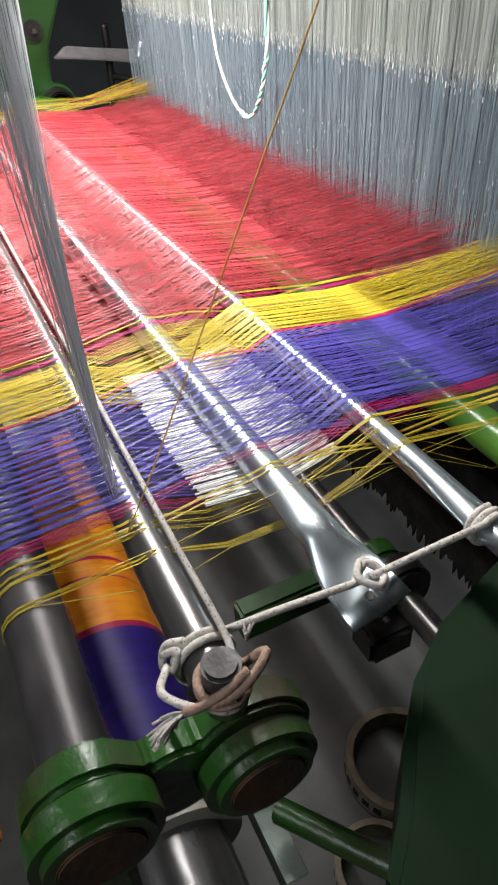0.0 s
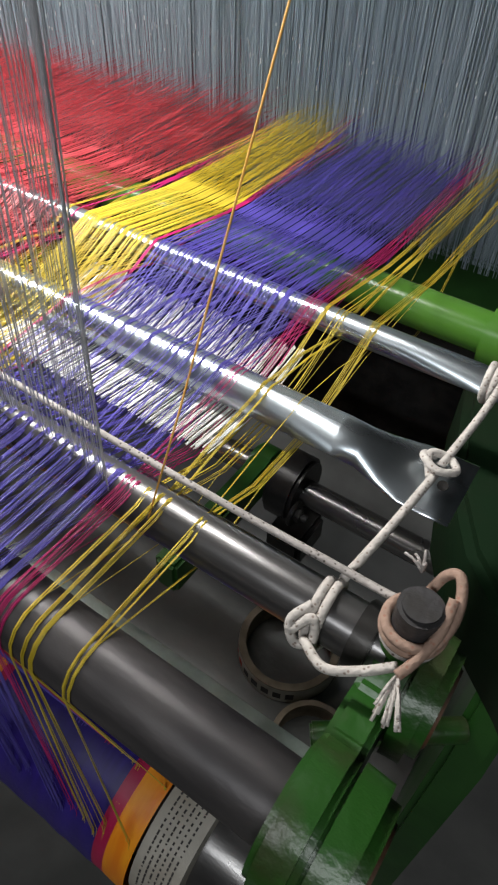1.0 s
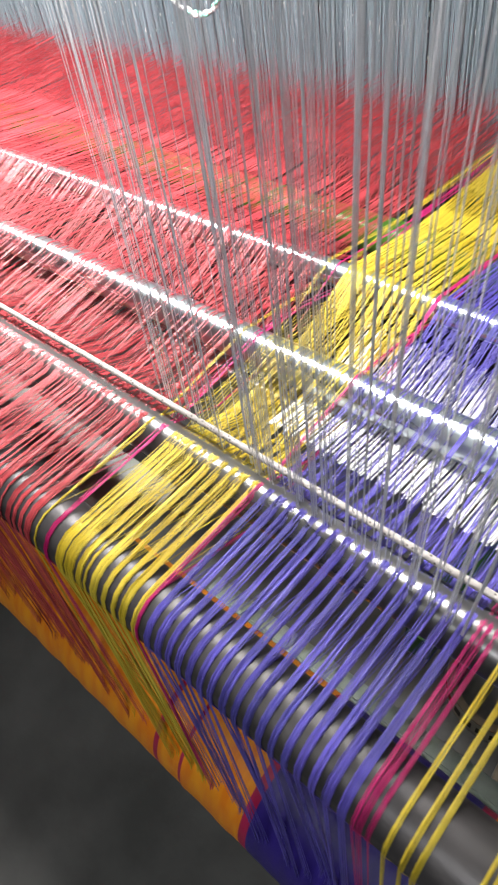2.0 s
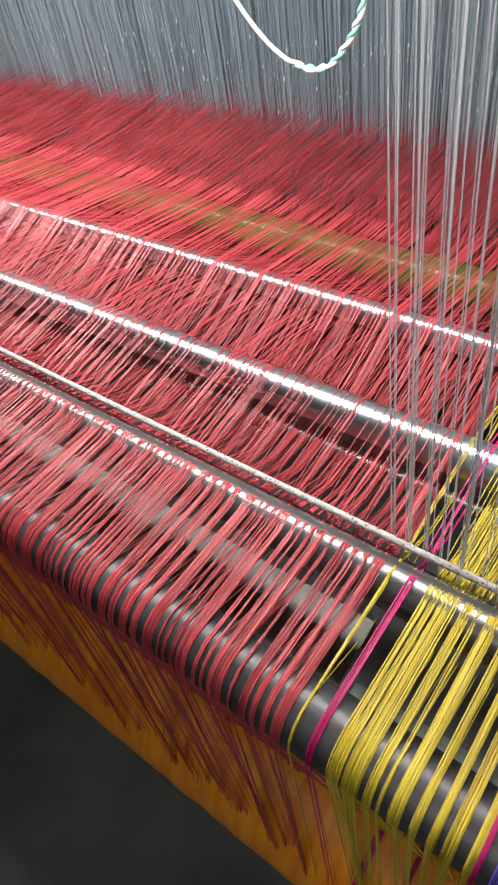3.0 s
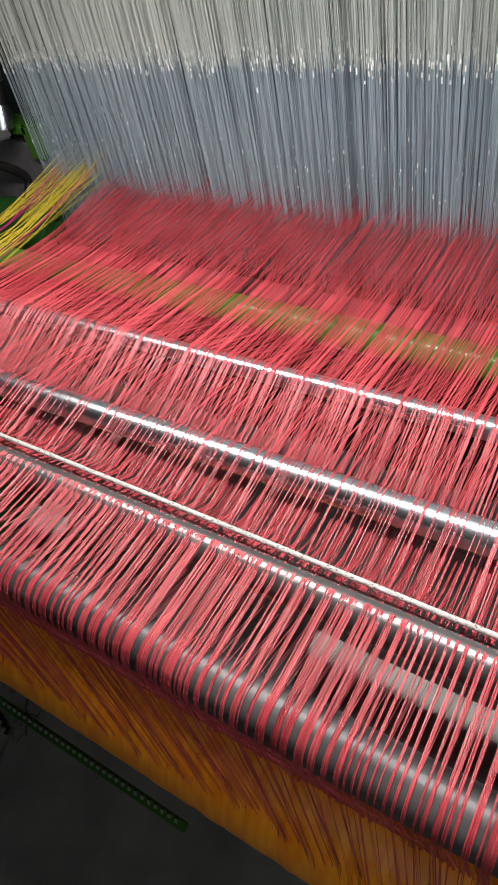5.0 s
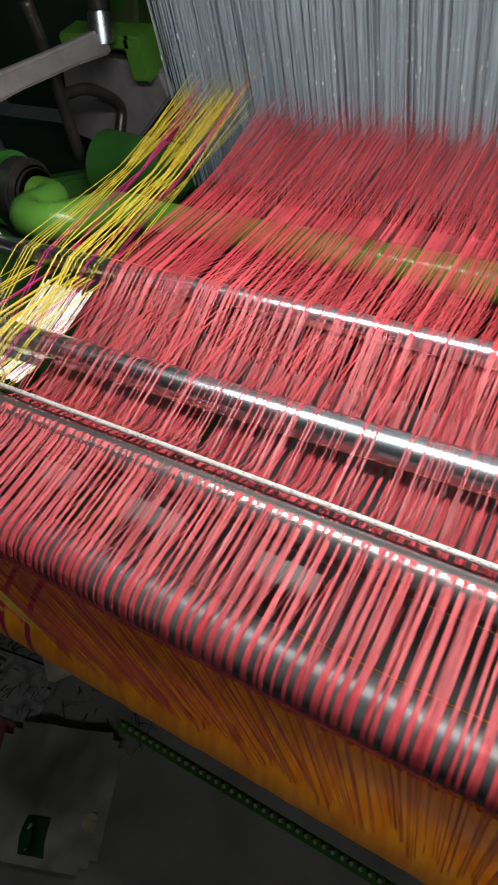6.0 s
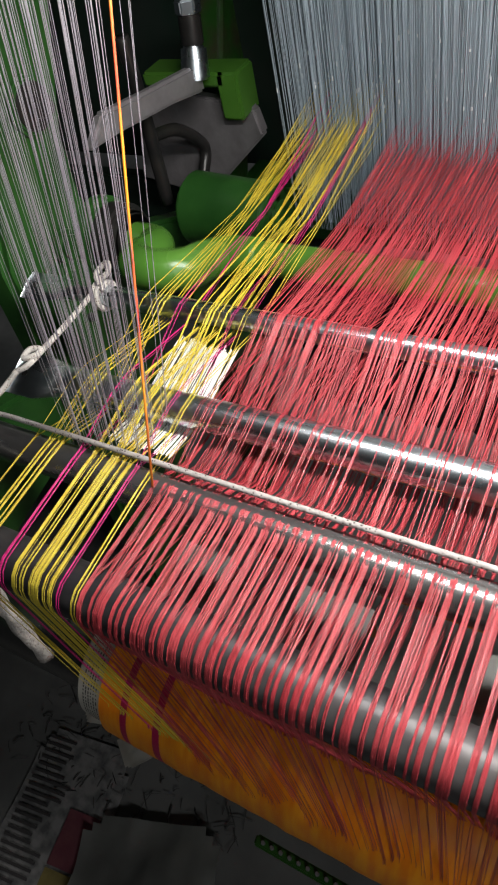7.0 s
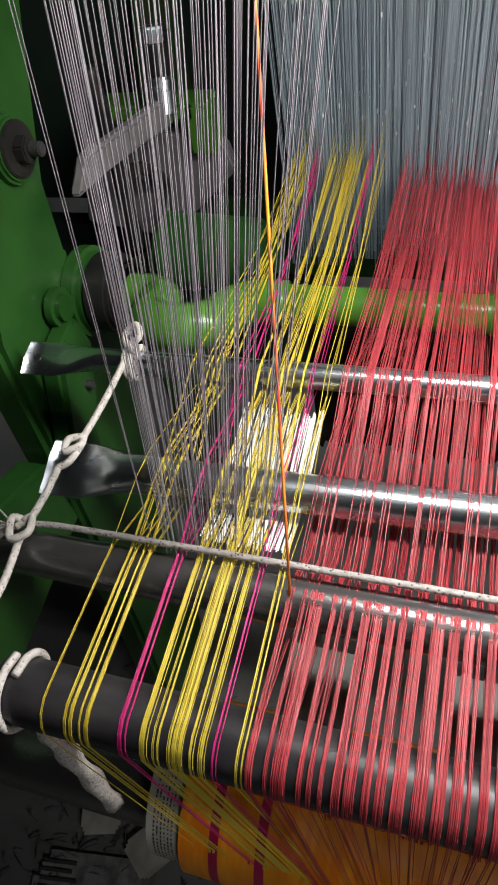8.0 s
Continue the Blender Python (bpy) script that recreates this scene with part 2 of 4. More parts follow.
# ---- the loom's frame ----
def hexbolt(parent, x, y, z, r, length, washer=True):
    bm = bmesh.new()
    rod(bm, (x, y, z), (x + length, y, z), r, n=6)
    part("bolt_head", bm, IRON, parent, bevel=r * 0.12)
    bm = bmesh.new()
    rod(bm, (x + length, y, z), (x + length * 2.0, y, z), r * 0.5, n=14)
    part("bolt_thread", bm, BOLT, parent, bevel=r * 0.08)
    if washer:
        bm = bmesh.new()
        rod(bm, (x - 0.004, y, z), (x + 0.001, y, z), r * 1.9, n=24)
        part("washer", bm, IRON, parent, bevel=0.001)


loom = thing("loom_frame", "green enamelled cast-iron power loom frame, oily and chipped", "loom frame")


LEVER = (-1.230, 0.45, 0.968)


def left_side():
    """The far side casting, with its arms, bosses and bolts."""
    bm = bmesh.new()
    slab(bm, [(0.20, 0.0), (0.36, 0.0), (0.42, 0.45), (0.47, 0.66), (0.50, 0.80), (0.46, 0.86), (0.42, 0.90), (0.43, 0.98), (0.49, 1.10), (0.60, 1.30), (0.62, 1.9), (0.40, 1.9), (0.36, 1.20), (0.31, 1.00), (0.27, 0.90), (0.26, 0.72), (0.24, 0.40)], -1.30, -1.255)
    part("side_casting", bm, GREEN, loom, bevel=0.007)
    bm = bmesh.new()
    slab(bm, [(-0.07, 0.60), (0.25, 0.66), (0.25, 0.76), (0.10, 0.81), (0.04, 0.90), (-0.03, 0.90), (-0.06, 0.80)], -1.29, -1.25)
    part("bearing_arm", bm, GREEN, loom, bevel=0.006)
    bm = bmesh.new()
    slab(bm, [(0.24, 0.70), (0.30, 0.70), (0.37, 0.83), (0.36, 0.87), (0.31, 0.86)], -1.256, -1.228)
    part("rib", bm, GREEN, loom, bevel=0.006)
    # Grey arm added in place of the lit floor seen through frame openings.
    lever = new("gap_fill_lever")
    lever.parent = loom
    tagged(lever, "grey alloy arm added where lit floor shows through the frame")
    lever.location = LEVER
    _, ly, lz = LEVER
    bm = bmesh.new()
    slab(bm, [(y - ly, z - lz) for y, z in ((0.43, 0.962), (0.49, 0.950), (0.60, 0.922), (0.67, 0.900), (0.675, 0.935), (0.56, 0.962), (0.47, 0.985))], -0.008, 0.008)
    part("arm", bm, ALLOY, lever, bevel=0.004)
    bm = bmesh.new()
    rod(bm, (0, 0.665 - ly, 0.918 - lz), (0, 0.680 - ly, 0.955 - lz), 0.020, 0.017, n=20)
    part("cap", bm, CHROME, lever, "bright steel cap of the lever", bevel=0.003)
    bm = bmesh.new()
    rod(bm, (0, 0.680 - ly, 0.955 - lz), (0, 0.690 - ly, 0.990 - lz), 0.015, n=20)
    part("stem", bm, IRON, lever, bevel=0.002)
    bm = bmesh.new()
    rod(bm, (0, 0.690 - ly, 0.990 - lz), (0, 0.694 - ly, 1.006 - lz), 0.018, n=6)
    part("nut", bm, CHROME, lever, bevel=0.002)
    strand("guard_loop", [(-1.27, 0.593, 1.02), (-1.27, 0.593, 0.964), (-1.27, 0.590, 0.90), (-1.27, 0.583, 0.80)], 0.010, IRON, loom)
    strand("guard_bow", [(-1.27, 0.590, 0.895), (-1.27, 0.65, 0.875), (-1.27, 0.702, 0.825), (-1.27, 0.685, 0.79), (-1.27, 0.663, 0.76)], 0.009, IRON, loom)
    bm = bmesh.new()
    rod(bm, (-1.235, GY, GZ), (-1.205, GY, GZ), 0.044, n=32)
    rod(bm, (-1.205, GY, GZ), (-1.195, GY, GZ), 0.036, n=32)
    part("shaft_collar", bm, IRON, loom, "oily black collar on the shaft end", bevel=0.004)
    bm = bmesh.new()
    f = bm.faces.new([bm.verts.new(p) for p in ((-1.43, 0.72, 0.75), (-1.30, 0.70, 0.74), (-1.24, 0.70, 0.775), (-1.16, 0.70, 0.845), (-1.175, 0.71, 0.878), (-1.27, 0.72, 0.890), (-1.35, 0.72, 0.925), (-1.40, 0.73, 0.86))])
    q = bmesh.ops.extrude_face_region(bm, geom=[f])
    bmesh.ops.translate(bm, verts=[v for v in q["geom"] if isinstance(v, bmesh.types.BMVert)], vec=(0, 0.02, 0))
    part("cam_plate", bm, ALLOY, loom, "worn grey alloy cam plate", bevel=0.004)
    bm = bmesh.new()
    box(bm, -1.34, -1.20, 0.69, 0.74, 0.915, 0.935)
    box(bm, -1.215, -1.18, 0.69, 0.74, 0.87, 0.935)
    part("cam_bracket", bm, LIGHTGREEN, loom, bevel=0.004)
    bm = bmesh.new()
    rod(bm, (-1.24, 0.60, 0.785), (-1.10, 0.60, 0.785), 0.052, 0.044, n=36)
    rod(bm, (-1.10, 0.60, 0.785), (-1.085, 0.60, 0.785), 0.030, n=28)
    part("cam_hub", bm, GREEN, loom, bevel=0.008)
    for z0, z1, y in ((0.40, 0.70, 0.80), (0.706, 1.02, 0.86), (1.026, 1.60, 0.92)):
        bm = bmesh.new()
        box(bm, -1.75, -1.09, y, y + 0.03, z0, z1)
        part("front_guard", bm, SLATEGREEN, loom, bevel=0.004)
    bm = bmesh.new()
    slab(bm, [(0.62, 0.0), (0.72, 0.0), (0.76, 0.60), (0.95, 1.05), (0.88, 1.09), (0.70, 0.70), (0.62, 0.55)], -1.33, -1.27)
    part("rear_leg", bm, OLDGREEN, loom, bevel=0.007)
    bm = bmesh.new()
    slab(bm, [(0.50, 0.74), (0.92, 0.55), (0.94, 0.61), (0.52, 0.80)], -1.32, -1.28)
    part("brace", bm, GREEN, loom, bevel=0.006)
    bm = bmesh.new()
    rod(bm, (-1.26, GY, GZ + 0.0), (-1.235, GY, GZ), 0.05, n=32)
    part("shaft_bearing", bm, GREEN, loom, bevel=0.006)
    for y, z, r in ((0.397, 1.027, 0.013), (0.33, 0.80, 0.010), (0.285, 0.73, 0.010)):
        bm = bmesh.new()
        rod(bm, (-1.258, y, z), (-1.246, y, z), r * 2.3, n=28)
        part("boss", bm, GREEN, loom, bevel=0.003)
        hexbolt(loom, -1.244, y, z, r, 0.012)
    bm = bmesh.new()
    rod(bm, (-1.256, 0.36, 0.88), (-1.236, 0.36, 0.88), 0.020, n=28)
    part("dome_boss", bm, GREEN, loom, bevel=0.006, smooth=True)
    return lever


def right_side():
    """The near bearing bracket: two split bosses for roller and guide tube, and the plate behind them."""
    bm = bmesh.new()
    discs = ((-0.002, 0.865, 0.037), (0.094, 0.846, 0.043), (0.047, 0.846, 0.034))
    ring = []
    for k in range(56):
        a = 2 * math.pi * k / 56
        far = 0.0
        for y, z, r in discs:
            dy, dz = 0.047 - y, 0.850 - z
            b = dy * math.cos(a) + dz * math.sin(a)
            h = b * b - dy * dy - dz * dz + r * r
            if h > 0:
                far = max(far, -b + math.sqrt(h))
        ring.append((0.047 + far * math.cos(a), 0.850 + far * math.sin(a)))
    slab(bm, ring, 0.592, 0.614)
    part("bearing_bracket", bm, OLDGREEN, loom, bevel=0.007)
    for y, z, r, x in ((-0.003, 0.862, 0.041, 0.637), (0.095, 0.840, 0.041, 0.634)):
        bm = bmesh.new()
        rod(bm, (0.610, y, z), (x, y, z), r * 0.95, r * 0.90, n=40)
        part("boss", bm, OLDGREEN, loom, bevel=0.006, smooth=False)
        bm = bmesh.new()
        rod(bm, (x - 0.002, y, z), (x + 0.002, y, z), r * 0.6, n=32)
        part("shaft_end", bm, RUST, loom, bevel=0.001)
    bm = bmesh.new()
    rod(bm, (0.600, -0.066, 0.872), (0.600, -0.048, 0.872), 0.009, n=6)
    part("brass_nut", bm, BRASS, loom, "worn brass nut", bevel=0.001)
    bm = bmesh.new()
    rod(bm, (0.606, 0.085, 0.895), (0.606, 0.085, 0.915), 0.013, n=24)
    part("stud", bm, OLDGREEN, loom, bevel=0.002)
    bm = bmesh.new()
    rod(bm, (0.606, 0.085, 0.915), (0.606, 0.085, 0.934), 0.0112, n=28)
    part("stud_head", bm, BOLT, loom, bevel=0.002)
    bm = bmesh.new()
    slab(bm, [(0.20, 0.0), (0.62, 0.0), (0.62, 0.84), (0.42, 0.84), (0.33, 0.78), (0.25, 0.70), (0.20, 0.55)], 0.66, 0.70)
    part("side_casting", bm, GREEN, loom, bevel=0.007)
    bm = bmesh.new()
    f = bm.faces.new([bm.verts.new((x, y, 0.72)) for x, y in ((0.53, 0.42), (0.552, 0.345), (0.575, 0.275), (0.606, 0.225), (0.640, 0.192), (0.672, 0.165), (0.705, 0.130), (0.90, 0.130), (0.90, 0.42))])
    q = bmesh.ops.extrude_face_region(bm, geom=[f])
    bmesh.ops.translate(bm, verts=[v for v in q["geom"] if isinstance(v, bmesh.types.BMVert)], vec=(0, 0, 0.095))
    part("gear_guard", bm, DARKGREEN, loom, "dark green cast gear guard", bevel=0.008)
    bm = bmesh.new()
    slab(bm, [(-0.07, 0.0), (0.02, 0.0), (0.005, 0.70), (0.012, 0.85), (-0.03, 0.86), (-0.05, 0.70)], 0.603, 0.632)
    part("front_leg", bm, OLDGREEN, loom, bevel=0.006)
    bm = bmesh.new()
    slab(bm, [(-0.01, 0.40), (0.20, 0.30), (0.21, 0.36), (0.0, 0.46)], 0.605, 0.630)
    part("gusset", bm, OLDGREEN, loom, bevel=0.006)
    bm = bmesh.new()
    rod(bm, (0.555, 0.134, 0.590), (0.668, 0.215, 0.600), 0.012, n=20)
    part("stay_rod", bm, OLDGREEN, loom, bevel=0.002)
    bm = bmesh.new()
    box(bm, 0.315, 0.345, 0.20, 0.40, 0.535, 0.585)
    part("clamp_arm", bm, GREEN, loom, bevel=0.004)
    bm = bmesh.new()
    rod(bm, (0.35, 0.405, 0.55), (0.39, 0.405, 0.55), 0.045, n=32)
    part("clamp_collar", bm, IRON, loom, bevel=0.005)
    bm = bmesh.new()
    rod(bm, (0.31, 0.405, 0.55), (0.342, 0.405, 0.55), 0.034, n=28)
    part("clamp_hub", bm, GREEN, loom, bevel=0.004)
    bm = bmesh.new()
    box(bm, 0.375, 0.425, 0.335, 0.40, 0.49, 0.535)
    part("clamp_foot", bm, IRON, loom, bevel=0.006)
    hexbolt(loom, 0.402, 0.36, 0.56, 0.009, 0.008)


lever = left_side()
right_side()
bm = bmesh.new()
rod(bm, (-1.27, 0.405, 0.55), (0.67, 0.405, 0.55), 0.017, n=28)
part("lower_shaft", bm, STEEL, loom, smooth=True)
bm = bmesh.new()
box(bm, 0.10, 0.60, 0.120, 0.123, 0.49, 0.54)
box(bm, 0.10, 0.60, 0.123, 0.143, 0.537, 0.54)
part("angle_bar", bm, PALEGREEN, loom, "pale zinc-coated angle bar", bevel=0.001)
def drip_tray(x0, x1, z):
    """A bent sheet lying between the beam and the guide tube, with a lip along its far edge."""
    bm = bmesh.new()
    slab(bm, [(0.012, z - 0.0185), (0.012, z - 0.017), (0.101, z + 0.0015), (0.101, z - 0.05), (0.0995, z - 0.05), (0.0995, z)], x0, x1)
    part("apron_plate", bm, GREYPLATE, loom, "dull grey sheet-metal apron", bevel=0.0004)


drip_tray(-0.31, 0.145, 0.786)
drip_tray(-0.945, -0.895, 0.780)
drip_tray(-0.83, -0.765, 0.780)
drip_tray(-0.68, -0.62, 0.780)
bm = bmesh.new()
box(bm, -1.28, 0.64, 0.78, 0.86, 0.62, 0.72)
part("breast_beam", bm, GREEN, loom, bevel=0.006)


def black_curtain():
    """Near-black sheet added below the warp, hung like a curtain with ragged lower edge."""
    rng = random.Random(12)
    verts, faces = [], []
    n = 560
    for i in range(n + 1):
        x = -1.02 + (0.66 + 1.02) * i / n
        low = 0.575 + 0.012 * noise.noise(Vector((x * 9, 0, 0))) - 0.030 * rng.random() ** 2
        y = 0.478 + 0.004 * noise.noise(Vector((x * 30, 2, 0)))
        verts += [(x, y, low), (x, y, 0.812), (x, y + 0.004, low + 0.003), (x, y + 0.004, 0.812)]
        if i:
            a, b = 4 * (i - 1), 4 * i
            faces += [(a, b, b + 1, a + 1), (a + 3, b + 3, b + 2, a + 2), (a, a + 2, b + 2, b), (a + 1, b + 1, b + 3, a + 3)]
    mesh_ob("black_apron", verts, faces, BLACKSHEET, loom, False, "black sheet added below the warp, ragged edge")


black_curtain()


# ---- crankshaft, turning twice a second ----
crank = thing("crankshaft", "glossy green enamelled loom crankshaft with a U-shaped crank", "crankshaft", at=(0, GY, GZ))


def crank_parts():
    bm = bmesh.new()
    rod(bm, (-1.06, 0, 0), (0.535, 0, 0), GR, n=36)
    part("shaft", bm, LIGHTGREEN, crank, smooth=True)
    bm = bmesh.new()
    rod(bm, (-1.24, 0, 0), (-1.17, 0, 0), GR, n=32)
    part("journal", bm, LIGHTGREEN, crank, smooth=True)
    bm = bmesh.new()
    rod(bm, (0.535, 0, 0), (0.665, 0, 0), GR * 1.5, n=32)
    part("end_journal", bm, LIGHTGREEN, crank, bevel=0.002)
    bm = bmesh.new()
    rod(bm, (-1.225, 0, 0), (-1.195, 0, 0), GR * 1.9, n=32)
    part("collar", bm, IRON, crank, bevel=0.004)
    strand("crank_throw", [(-1.20, 0, 0), (-1.165, 0.004, 0), (-1.150, 0.030, 0), (-1.145, 0.062, 0), (-1.125, 0.080, 0), (-1.10, 0.080, 0), (-1.078, 0.062, 0), (-1.073, 0.03, 0), (-1.058, 0.004, 0), (-1.02, 0, 0)], 0.023, LIGHTGREEN, crank, steps=6, n=20)
    bm = bmesh.new()
    box(bm, -0.44, -0.425, -0.006, 0.006, GR - 0.0005, GR + 0.0006)
    box(bm, -0.42, -0.413, -0.006, 0.006, GR - 0.0005, GR + 0.0006)
    box(bm, -0.408, -0.392, -0.006, 0.005, GR - 0.0005, GR + 0.0006)
    part("painted_mark", bm, PAPER, crank, "white chalk mark on the shaft")


crank_parts()


# ---- rollers, rods and the warp beam ----
def turned_roller():
    t = thing("back_rest_roller", "blackened steel back rest roller with worn bright streaks", "roller")
    bm = bmesh.new()
    rod(bm, (-1.105, ROLLER_Y, ROLLER_Z), (0.592, ROLLER_Y, ROLLER_Z), ROLLER_R, n=56)
    part("barrel", bm, BLACKENED, t, smooth=True)
    bm = bmesh.new()
    rod(bm, (-1.26, ROLLER_Y, ROLLER_Z), (-1.105, ROLLER_Y, ROLLER_Z), 0.013, n=24)
    part("axle", bm, STEEL, t, smooth=True)
    t = thing("guide_tube", "dark worn steel guide tube bolted to the bracket", "tube")
    bm = bmesh.new()
    rod(bm, (-1.26, CY, CZ), (0.60, CY, CZ), CR, n=44)
    part("barrel", bm, STEEL, t, smooth=True)
    for x in (0.586, -1.235):
        bm = bmesh.new()
        rod(bm, (x - 0.006, CY, CZ), (x + 0.006, CY, CZ), CR + 0.0035, n=32)
        part("collar", bm, IRON, t, bevel=0.001)


def flattened_tube(name, label, x0, x1, yc, z, r, slope, ends):
    """A thin-walled tube whose ends are hammered flat and drilled."""
    t = thing(name, label, "lease rod", "lease rods")
    verts, faces, n = [], [], 32
    flat, tilt = 0.085, radians(20)
    xs = sorted({x0, x0 + 0.018, x0 + 0.034, x0 + 0.05, x0 + 0.068, x0 + flat, x1 - flat, x1 - 0.068, x1 - 0.05, x1 - 0.034, x1 - 0.018, x1} | {x0 + flat + (x1 - x0 - 2 * flat) * i / 24 for i in range(25)})
    for i, x in enumerate(xs):
        q = 0.0
        if "l" in ends:
            q = max(q, min(1, (x0 + flat - x) / (flat - 0.03)))
        if "r" in ends:
            q = max(q, min(1, (x - x1 + flat) / (flat - 0.03)))
        q = max(0, q)
        q = q * q * (3 - 2 * q)
        for k in range(n):
            a = 2 * math.pi * k / n
            c, s = math.cos(a), math.sin(a)
            wide, thin = r * (1 + 0.55 * q), r * (1 - 0.90 * q)
            sag = -0.004 * q
            u, v = wide * c, thin * s + 0.0006 * q * math.sin(4 * c + x * 60)
            verts.append((x, yc + slope * (x + 0.2) + u * math.cos(tilt * q) - v * math.sin(tilt * q), z + sag + u * math.sin(tilt * q) + v * math.cos(tilt * q)))
        if i:
            for k in range(n):
                faces.append(((i - 1) * n + k, (i - 1) * n + (k + 1) % n, i * n + (k + 1) % n, i * n + k))
    faces += [tuple(range(n)), tuple((len(xs) - 1) * n + k for k in range(n))]
    mesh_ob("tube", verts, faces, CHROME, t)
    for e, x in (("l", x0 + 0.014), ("r", x1 - 0.014)):
        if e in ends:
            bm = bmesh.new()
            y = yc + slope * (x + 0.2)
            rod(bm, (x, y, z - 0.004), (x, y - 0.0021 * math.sin(tilt), z - 0.004 + 0.0021 * math.cos(tilt)), 0.0035, n=18)
            part("drilled_hole", bm, IRON, t)
    return t


turned_roller()
flattened_tube("lease_rod", "shiny galvanised steel lease rod with hammered flat ends, in the warp", -1.152, 0.592, BY, BZ, BR, BS, "lr")
flattened_tube("lease_rod", "slim shiny galvanised lease rod with a hammered flat end", -1.232, 0.66, AY, AZ, AR, AS, "l")


def warp_beam():
    t = thing("warp_beam", "warp beam wound with amber silk and indigo and crimson bands", "warp beam")
    bands = [(-1.04, -1.011, AMBER), (-1.011, -1.002, CRIMSON), (-1.002, -0.968, AMBER), (-0.968, -0.959, CRIMSON), (-0.959, 0.196, AMBER), (0.196, 0.202, CRIMSON), (0.202, 0.230, AMBER), (0.230, 0.234, CRIMSON), (0.234, 0.306, AMBER), (0.306, 0.315, CRIMSON), (0.315, 0.455, INDIGO), (0.455, 0.467, CRIMSON), (0.467, 0.490, AMBER)]
    for x0, x1, m in bands:
        verts, faces, n = [], [], 72
        k = max(2, int((x1 - x0) / 0.008))
        for i in range(k + 1):
            x = x0 + (x1 - x0) * i / k
            r = BEAM_R + 0.0012 * noise.noise(Vector((x * 40, 0, 0))) + 0.0008 * noise.noise(Vector((x * 160, 3, 0)))
            for j in range(n):
                a = 2 * math.pi * j / n
                verts.append((x, BEAM_Y + r * math.cos(a), BEAM_Z + r * math.sin(a)))
            if i:
                faces += [((i - 1) * n + j, (i - 1) * n + (j + 1) % n, i * n + (j + 1) % n, i * n + j) for j in range(n)]
        mesh_ob("yarn_band", verts, faces, m, t)
    bm = bmesh.new()
    rod(bm, (-1.26, BEAM_Y, BEAM_Z), (0.62, BEAM_Y, BEAM_Z), 0.055, n=48)
    part("barrel", bm, STEEL, t, smooth=True)
    for x0, x1 in ((0.491, 0.532), (-1.075, -1.041)):
        bm = bmesh.new()
        rod(bm, (x0, BEAM_Y, BEAM_Z), (x1, BEAM_Y, BEAM_Z), BEAM_R - 0.006, n=56)
        part("paper_wrap", bm, PAPER, t, "white printed paper label wrapped round the barrel", smooth=True)
        for row in range(6):
            verts, faces = [], []
            x = x0 + 0.008 + row * (x1 - x0 - 0.016) / 5
            for c in range(44):
                a0 = math.radians(20 + c * 3.6)
                a1 = a0 + math.radians(0.8 + 2.4 * random.random())
                r = BEAM_R - 0.0055
                i = len(verts)
                for a in (a0, a1):
                    verts += [(x - 0.0008, BEAM_Y + r * math.cos(a), BEAM_Z + r * math.sin(a)), (x + 0.0008, BEAM_Y + r * math.cos(a), BEAM_Z + r * math.sin(a))]
                faces.append((i, i + 1, i + 3, i + 2))
            mesh_ob("print_line", verts, faces, INK, t)


warp_beam()


def toothed_bar():
    t = thing("toothed_bar", "green toothed brake bar with bright worn teeth", "toothed bar")
    bm = bmesh.new()
    box(bm, -0.86, -0.44, -0.066, -0.054, 0.452, 0.462)
    part("bar", bm, GREEN, t, bevel=0.002)
    first = None
    for i in range(38):
        x = -0.850 + i * 0.0107
        if first is None:
            bm = bmesh.new()
            rod(bm, (0, 0, 0), (0, 0, 0.004), 0.0026, 0.0018, n=8)
            ob = first = part("tooth", bm, ALLOY, t)
        else:
            ob = new("tooth", first.data)
            ob.parent = t
        ob.location = (x, -0.060, 0.462)


toothed_bar()


# ---- warp yarns ----
def clumped(n, x0, x1, gap=0.0075, regular=False):
    """Even places at the harness, and the places into which the yarns bunch at the roller."""
    even = np.linspace(x0, x1, n)
    edges, x = [], x0
    while x < x1:
        if regular:
            w, g = random.uniform(0.0038, 0.0046), random.uniform(0.0042, 0.0050)
        else:
            w = random.choice((0.0018, 0.003, 0.0045, 0.006)) * random.uniform(0.7, 1.4) * gap / 0.0075
            g = random.uniform(0.0012, 0.0066) * gap / 0.0075
        edges.append((x, x + w, g))
        x += w + g
    total = edges[-1][1] + edges[-1][2] - x0
    full = sum(b - a for a, b, _ in edges)
    out = np.zeros(n)
    place = (even - x0) / (x1 - x0) * full
    k, used = 0, 0.0
    for i, p in enumerate(place):
        while k < len(edges) - 1 and p > used + edges[k][1] - edges[k][0]:
            used += edges[k][1] - edges[k][0]
            k += 1
        out[i] = x0 + (edges[k][0] + p - used - x0) * (x1 - x0) / total
    return even, out


